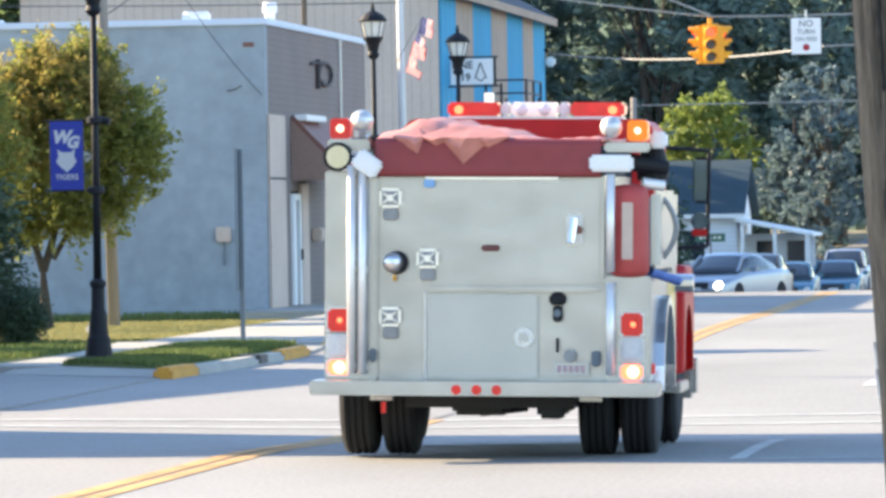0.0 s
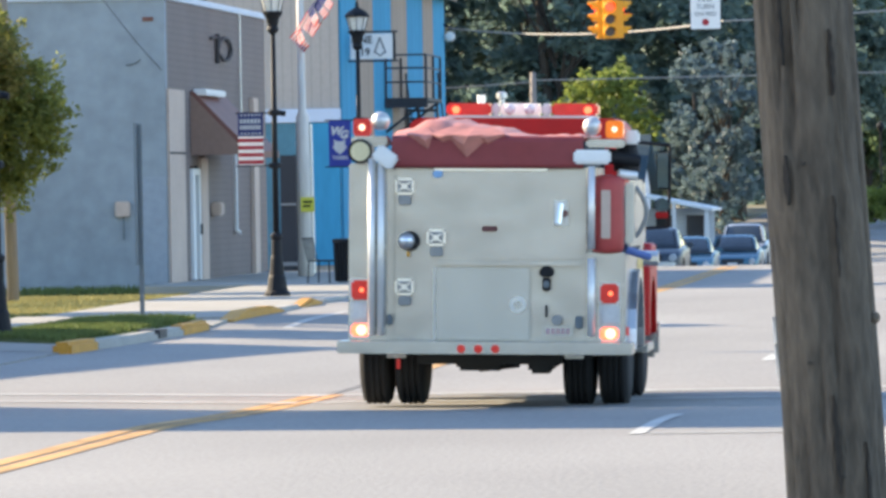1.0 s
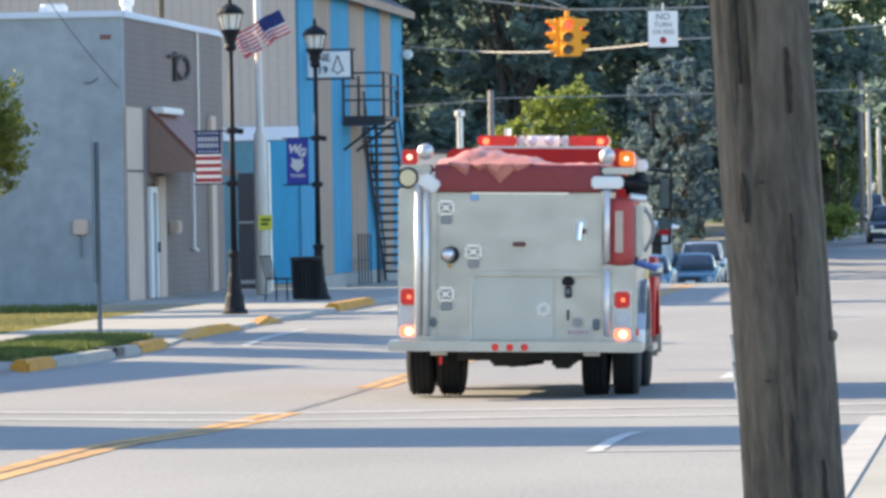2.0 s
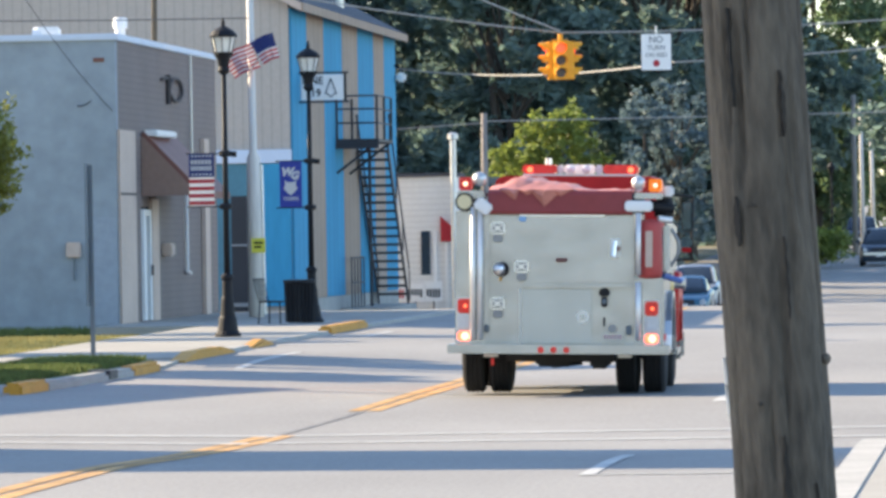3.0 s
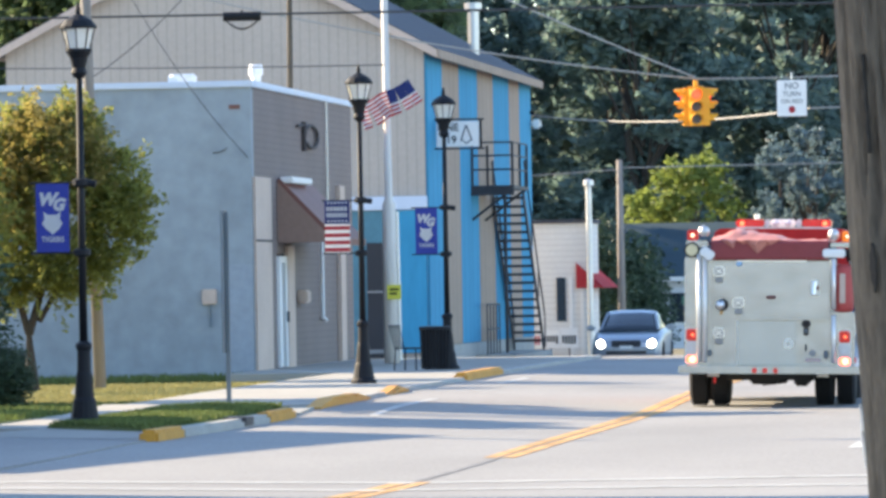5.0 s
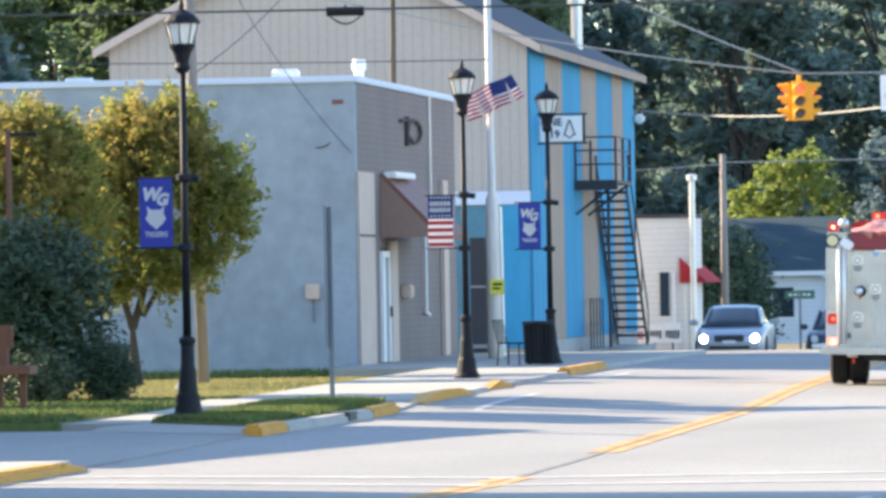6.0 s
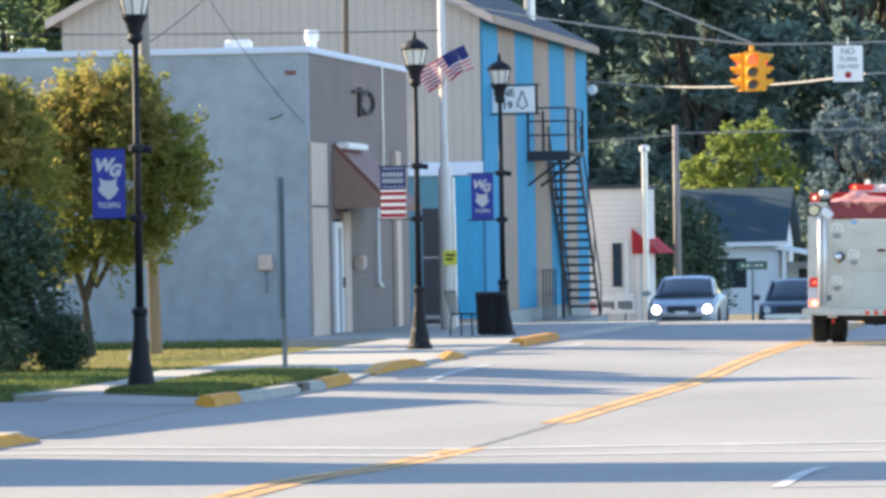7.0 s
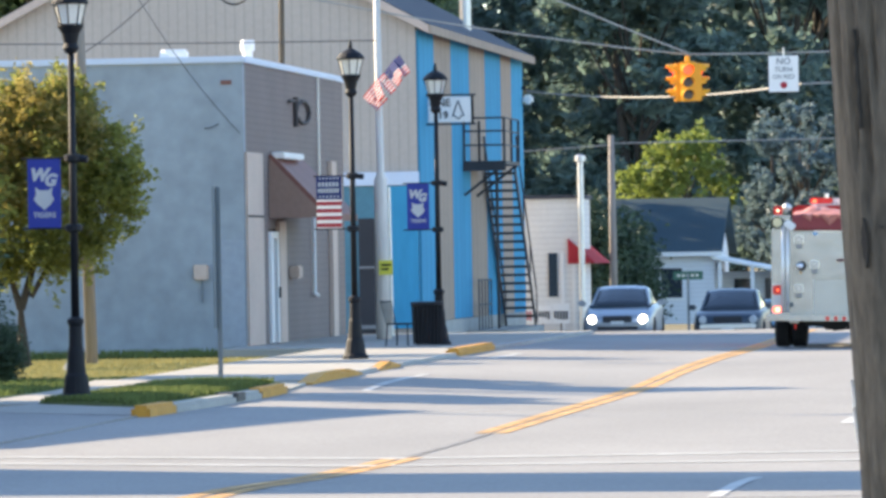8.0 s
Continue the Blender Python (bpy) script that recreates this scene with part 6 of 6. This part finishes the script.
    part("stop_reflector", box(bmesh.new(), -0.79, -0.76, 0.5, 0.54, 0.33, 0.41), TAIL_RED, e)
    wheels = [wheel("rear_wheel", e, -1.03, 1.45, 0.5, 0.255, -1, True), wheel("rear_wheel", e, 1.03, 1.45, 0.5, 0.255, 1, True),
              wheel("front_wheel", e, -0.99, 4.3, 0.5, 0.28, -1), wheel("front_wheel", e, 0.99, 4.3, 0.5, 0.28, 1)]
    return e, wheels


engine, engine_wheels = fire_engine()


# ---- cars: local front at y = 0 facing -y, body runs to +y ----
def car(paint, length, width, height, label, lit=True, hood=0.9, suv=False):
    c = empty("suv" if suv else "car", pose(0, 0, 0), label, "car")
    w, belt = width / 2, hood
    nose = 0.62 if not suv else 0.78

    def ring(y, hw, z0, z1, r):
        return tube_ring(hw, z0, z1, y, r, 5)
    bm = loft(bmesh.new(), [ring(0, w * 0.8, 0.28, nose, 0.1), ring(0.12, w * 0.93, 0.22, nose + 0.08, 0.12), ring(0.6, w * 0.99, 0.2, nose + 0.17, 0.14), ring(1.25, w, 0.2, belt, 0.14),
                            ring(length - 0.9, w, 0.2, belt + 0.06, 0.14), ring(length - 0.1, w * 0.95, 0.25, belt + 0.04, 0.16), ring(length, w * 0.85, 0.35, belt - 0.05, 0.16)])
    part("body", bm, paint, c, smooth=True)
    rear = length - (0.25 if suv else 0.75)
    # cabin: glazed sides and screens under a curved roof
    sect = [(1.0, belt - 0.05, belt + 0.01, 0.84), (1.3, belt - 0.05, belt + 0.24 * (height - belt), 0.8), (1.75, belt - 0.05, height - 0.07, 0.7), (2.2, belt - 0.05, height, 0.71),
            (rear - 1.2, belt - 0.05, height - 0.01, 0.71), (rear - 0.75, belt - 0.05, height - 0.07, 0.7), (rear - (0.1 if suv else 0.2), belt - 0.05, belt + 0.2, 0.78), (rear, belt - 0.05, belt + 0.03, 0.8)]
    rings = []
    for y, z0, z1, k in sect:
        hw = w * 0.88
        tw = w * k
        rings.append([(hw, y, z0), (hw * 0.97 + tw * 0.03, y, z0 + (z1 - z0) * 0.2), (tw * 1.04, y, z0 + (z1 - z0) * 0.86), (tw * 0.9, y, z1 - 0.012), (tw * 0.45, y, z1 + 0.012),
                      (-tw * 0.45, y, z1 + 0.012), (-tw * 0.9, y, z1 - 0.012), (-tw * 1.04, y, z0 + (z1 - z0) * 0.86), (-hw * 0.97 - tw * 0.03, y, z0 + (z1 - z0) * 0.2), (-hw, y, z0)])
    bm = loft(bmesh.new(), rings)
    for f in bm.faces:
        y = f.calc_center_median().y
        f.material_index = 1 if f.normal.z > 0.75 and 1.75 < y < rear - 0.75 else 0
    part("cabin", bm, [GLASS, paint], c, "dark glazed cabin with painted roof", smooth=True)
    for sx in (-1, 1):
        part("pillar", rod(bmesh.new(), (sx * w * 0.83, 1.05, belt), (sx * w * 0.68, 1.78, height - 0.06), 0.035, seg=6), paint, c)
        part("headlight", rod(bmesh.new(), (sx * w * 0.72, -0.03, nose - 0.05), (sx * w * 0.74, 0.14, nose - 0.04), 0.095, 0.11, 14), HEADLIGHT if lit else TAIL_CLEAR, c, "lit headlight" if lit else "clear headlight")
        part("door_mirror", box(bmesh.new(), sx * (w + 0.12) - 0.11, sx * (w + 0.12) + 0.11, 1.45, 1.58, belt, belt + 0.14, 0.04), paint, c)
    part("grille", box(bmesh.new(), -w * 0.42, w * 0.42, -0.03, 0.06, nose - 0.12, nose + 0.04, 0.02), DARK, c)
    part("lower_grille", box(bmesh.new(), -w * 0.6, w * 0.6, -0.01, 0.06, 0.3, 0.42, 0.02), DARK, c)
    part("number_plate", box(bmesh.new(), -0.16, 0.16, -0.045, -0.02, 0.44, 0.53), WHITE, c)
    part("bumper", box(bmesh.new(), -w * 0.82, w * 0.82, -0.05, 0.1, 0.42 if not suv else 0.5, 0.5 if not suv else 0.62, 0.03), CHROME if suv else paint, c)
    r = 0.33 if not suv else 0.38
    ws = [wheel("wheel", c, sx * (w - 0.085), y, r, 0.2, sx) for sx in (-1, 1) for y in (0.85, length - 0.85)]
    return c, ws


silver_car, silver_wheels = car(SILVER, 4.5, 1.72, 1.38, "silver saloon car with lit headlights waiting at the crossing")
dark_suv, suv_wheels = car(CARBLUE, 4.7, 1.8, 1.52, "dark blue estate car behind the crossing", False, 0.98, True)
for x, y, m, k, lab in ((-12.2, 215, CARTEAL, False, "teal saloon car standing beyond the crest"), (-11.8, 244, SILVER, True, "pale blue-white van parked beyond the crest"), (-11.35, 228, CARTEAL, False, "teal saloon car parked in front of a van"),
                        (-8.2, 350, CARBLUE, True, "blue pickup far along the road"), (-6.25, 302, CARBLUE, True, "dark car far along the road")):
    c, ws_ = car(m, 4.5, 1.8, 1.45 if not k else 1.7, lab, False, 0.95 if not k else 1.05, k)
    c.matrix_basis = pose(x, y, rise(y))

# ---- flag on a short staff, in rigid panels ----
staff = empty("flag", pose(-14.8, 130.7, 5.1), "stars and stripes flag on a short angled staff", "flag")
part("staff", rod(bmesh.new(), (-0.12, 0, -0.3), (0.42, 0, 0.62), 0.009, seg=8), POST, staff, "thin angled staff")
FLAG_N, FLAG_L, FLAG_H = 7, 1.12, 0.5
panels = []
for i in range(FLAG_N):
    bm = bmesh.new()
    L = FLAG_L / FLAG_N
    front = [[bm.verts.new((x, -0.002, -k * FLAG_H / 13)) for x in (-L, 0.012)] for k in range(14)]
    for k in range(13):
        f = bm.faces.new((front[k][0], front[k + 1][0], front[k + 1][1], front[k][1]))
        f.material_index = 2 if (i < 3 and k < 7) else k % 2
    r = bmesh.ops.extrude_face_region(bm, geom=bm.faces[:])
    for g in r["geom"]:
        if isinstance(g, bmesh.types.BMVert):
            g.co.y += 0.004
    panels.append(part("cloth_panel", bm, [RED_CLOTH, WHITE_CLOTH, NAVY], staff))


# ---- what moves ----
ENGINE_ROWS = [(0, -4.92, 48.2, 0), (0.5, -4.95, 52.6, -0.07), (1.0, -4.955, 57.0, -0.1), (1.5, -4.98, 61.5, -0.14), (2.2, -5.09, 68.5, -0.13), (3.0, -5.22, 76.15, -0.11), (3.5, -5.3, 81.0, -0.12),
               (4.0, -5.37, 85.6, -0.11), (4.5, -5.42, 89.9, -0.1), (5.0, -5.38, 93.7, -0.07), (5.2, -5.36, 95.2, -0.05), (5.8, -5.37, 100.2, 0.0), (6.5, -5.4, 106.0, 0.05), (7.0, -5.44, 110.4, 0.07),
               (7.5, -5.42, 114.2, 0.06), (8.0, -5.38, 117.6, 0.06)]


def between(rows, t, k):
    for a, b in zip(rows, rows[1:]):
        if t <= b[0]:
            return a[k] + (b[k] - a[k]) * (t - a[0]) / (b[0] - a[0])
    return rows[-1][k]


def turn_wheels(wheels, rows, sign):
    """Roll each wheel by the way gone over its radius."""
    for w in wheels:
        x, y, r = w.matrix_basis.translation
        keys = []
        for i in range(121):
            t = i / 15
            gone = between(rows, t, 2) - rows[0][2]
            keys.append((t, pose(x, y, r, -math.degrees(gone / r) % 360 * sign, 0, 0)))
        walk(w, keys)


def motions():
    walk(engine, [(t, pose(x, y, z, 0, 1.2, 0.5)) for t, x, y, z in ENGINE_ROWS])
    turn_wheels(engine_wheels, ENGINE_ROWS, 1)
    silver = [(0, -12.0, 171, -19), (0.3, -12.13, 170.2, -17), (0.6, -12.24, 169.5, -15), (1.2, -12.42, 168.1, -9), (2.2, -12.72, 166.6, -3), (3.2, -12.95, 165.9, 0), (8.0, -13.0, 165.8, 0)]
    walk(silver_car, [(t, pose(x, y, rise(y + 2) - 0.02, 0, 0, a)) for t, x, y, a in silver])
    turn_wheels(silver_wheels, [(t, x, -y) for t, x, y, a in silver], -1)
    dark = [(0, -11.2, 181, 0), (0.6, -11.18, 180, 0), (1.5, -11.1, 178, 0), (3.0, -10.95, 176.3, 0), (8.0, -10.92, 176, 0)]
    walk(dark_suv, [(t, pose(x, y, rise(y + 2), 0, 0, a)) for t, x, y, a in dark])
    turn_wheels(suv_wheels, [(t, x, -y) for t, x, y, a in dark], -1)
    droop = [(0, 70, 20, 35), (0.5, 62, 20, 32), (1.0, 52, 20, 28), (1.5, 34, 5, 15), (2.2, 28, 0, 5), (3.0, 24, 0, 0), (3.5, 22, 0, 0), (4.5, 24, 0, 0), (5.2, 26, 0, 0), (6.5, 22, 0, 5), (7.0, 28, 5, 12), (7.5, 52, 15, 34), (8.0, 46, 15, 28)]
    L = FLAG_L / FLAG_N
    keys = [[] for p in panels]
    for i in range(33):
        t = i / 4
        d = between(droop, t, 1)
        x, y, z = 0.4, 0.0, 0.6
        for k, p in enumerate(panels):
            loose = 1 - between(droop, t, 3) / 75
            wave = -between(droop, t, 2) + 26 * loose * math.sin(2.2 * k - 6.0 * t) * (0.4 + 0.1 * k)
            dip = -d - 9 * (0.4 + 0.6 * loose) * math.sin(1.6 * k - 5.0 * t + 1)
            m = pose(x, y, z, 0, 0, wave) @ pose(0, 0, 0, 0, dip, 0) @ pose(0, 0, 0, -between(droop, t, 3), 0, 0)
            keys[k].append((t, m))
            x, y, z = m @ Vector((-L, 0, 0))
    for p, rows in zip(panels, keys):
        walk(p, rows)


motions()
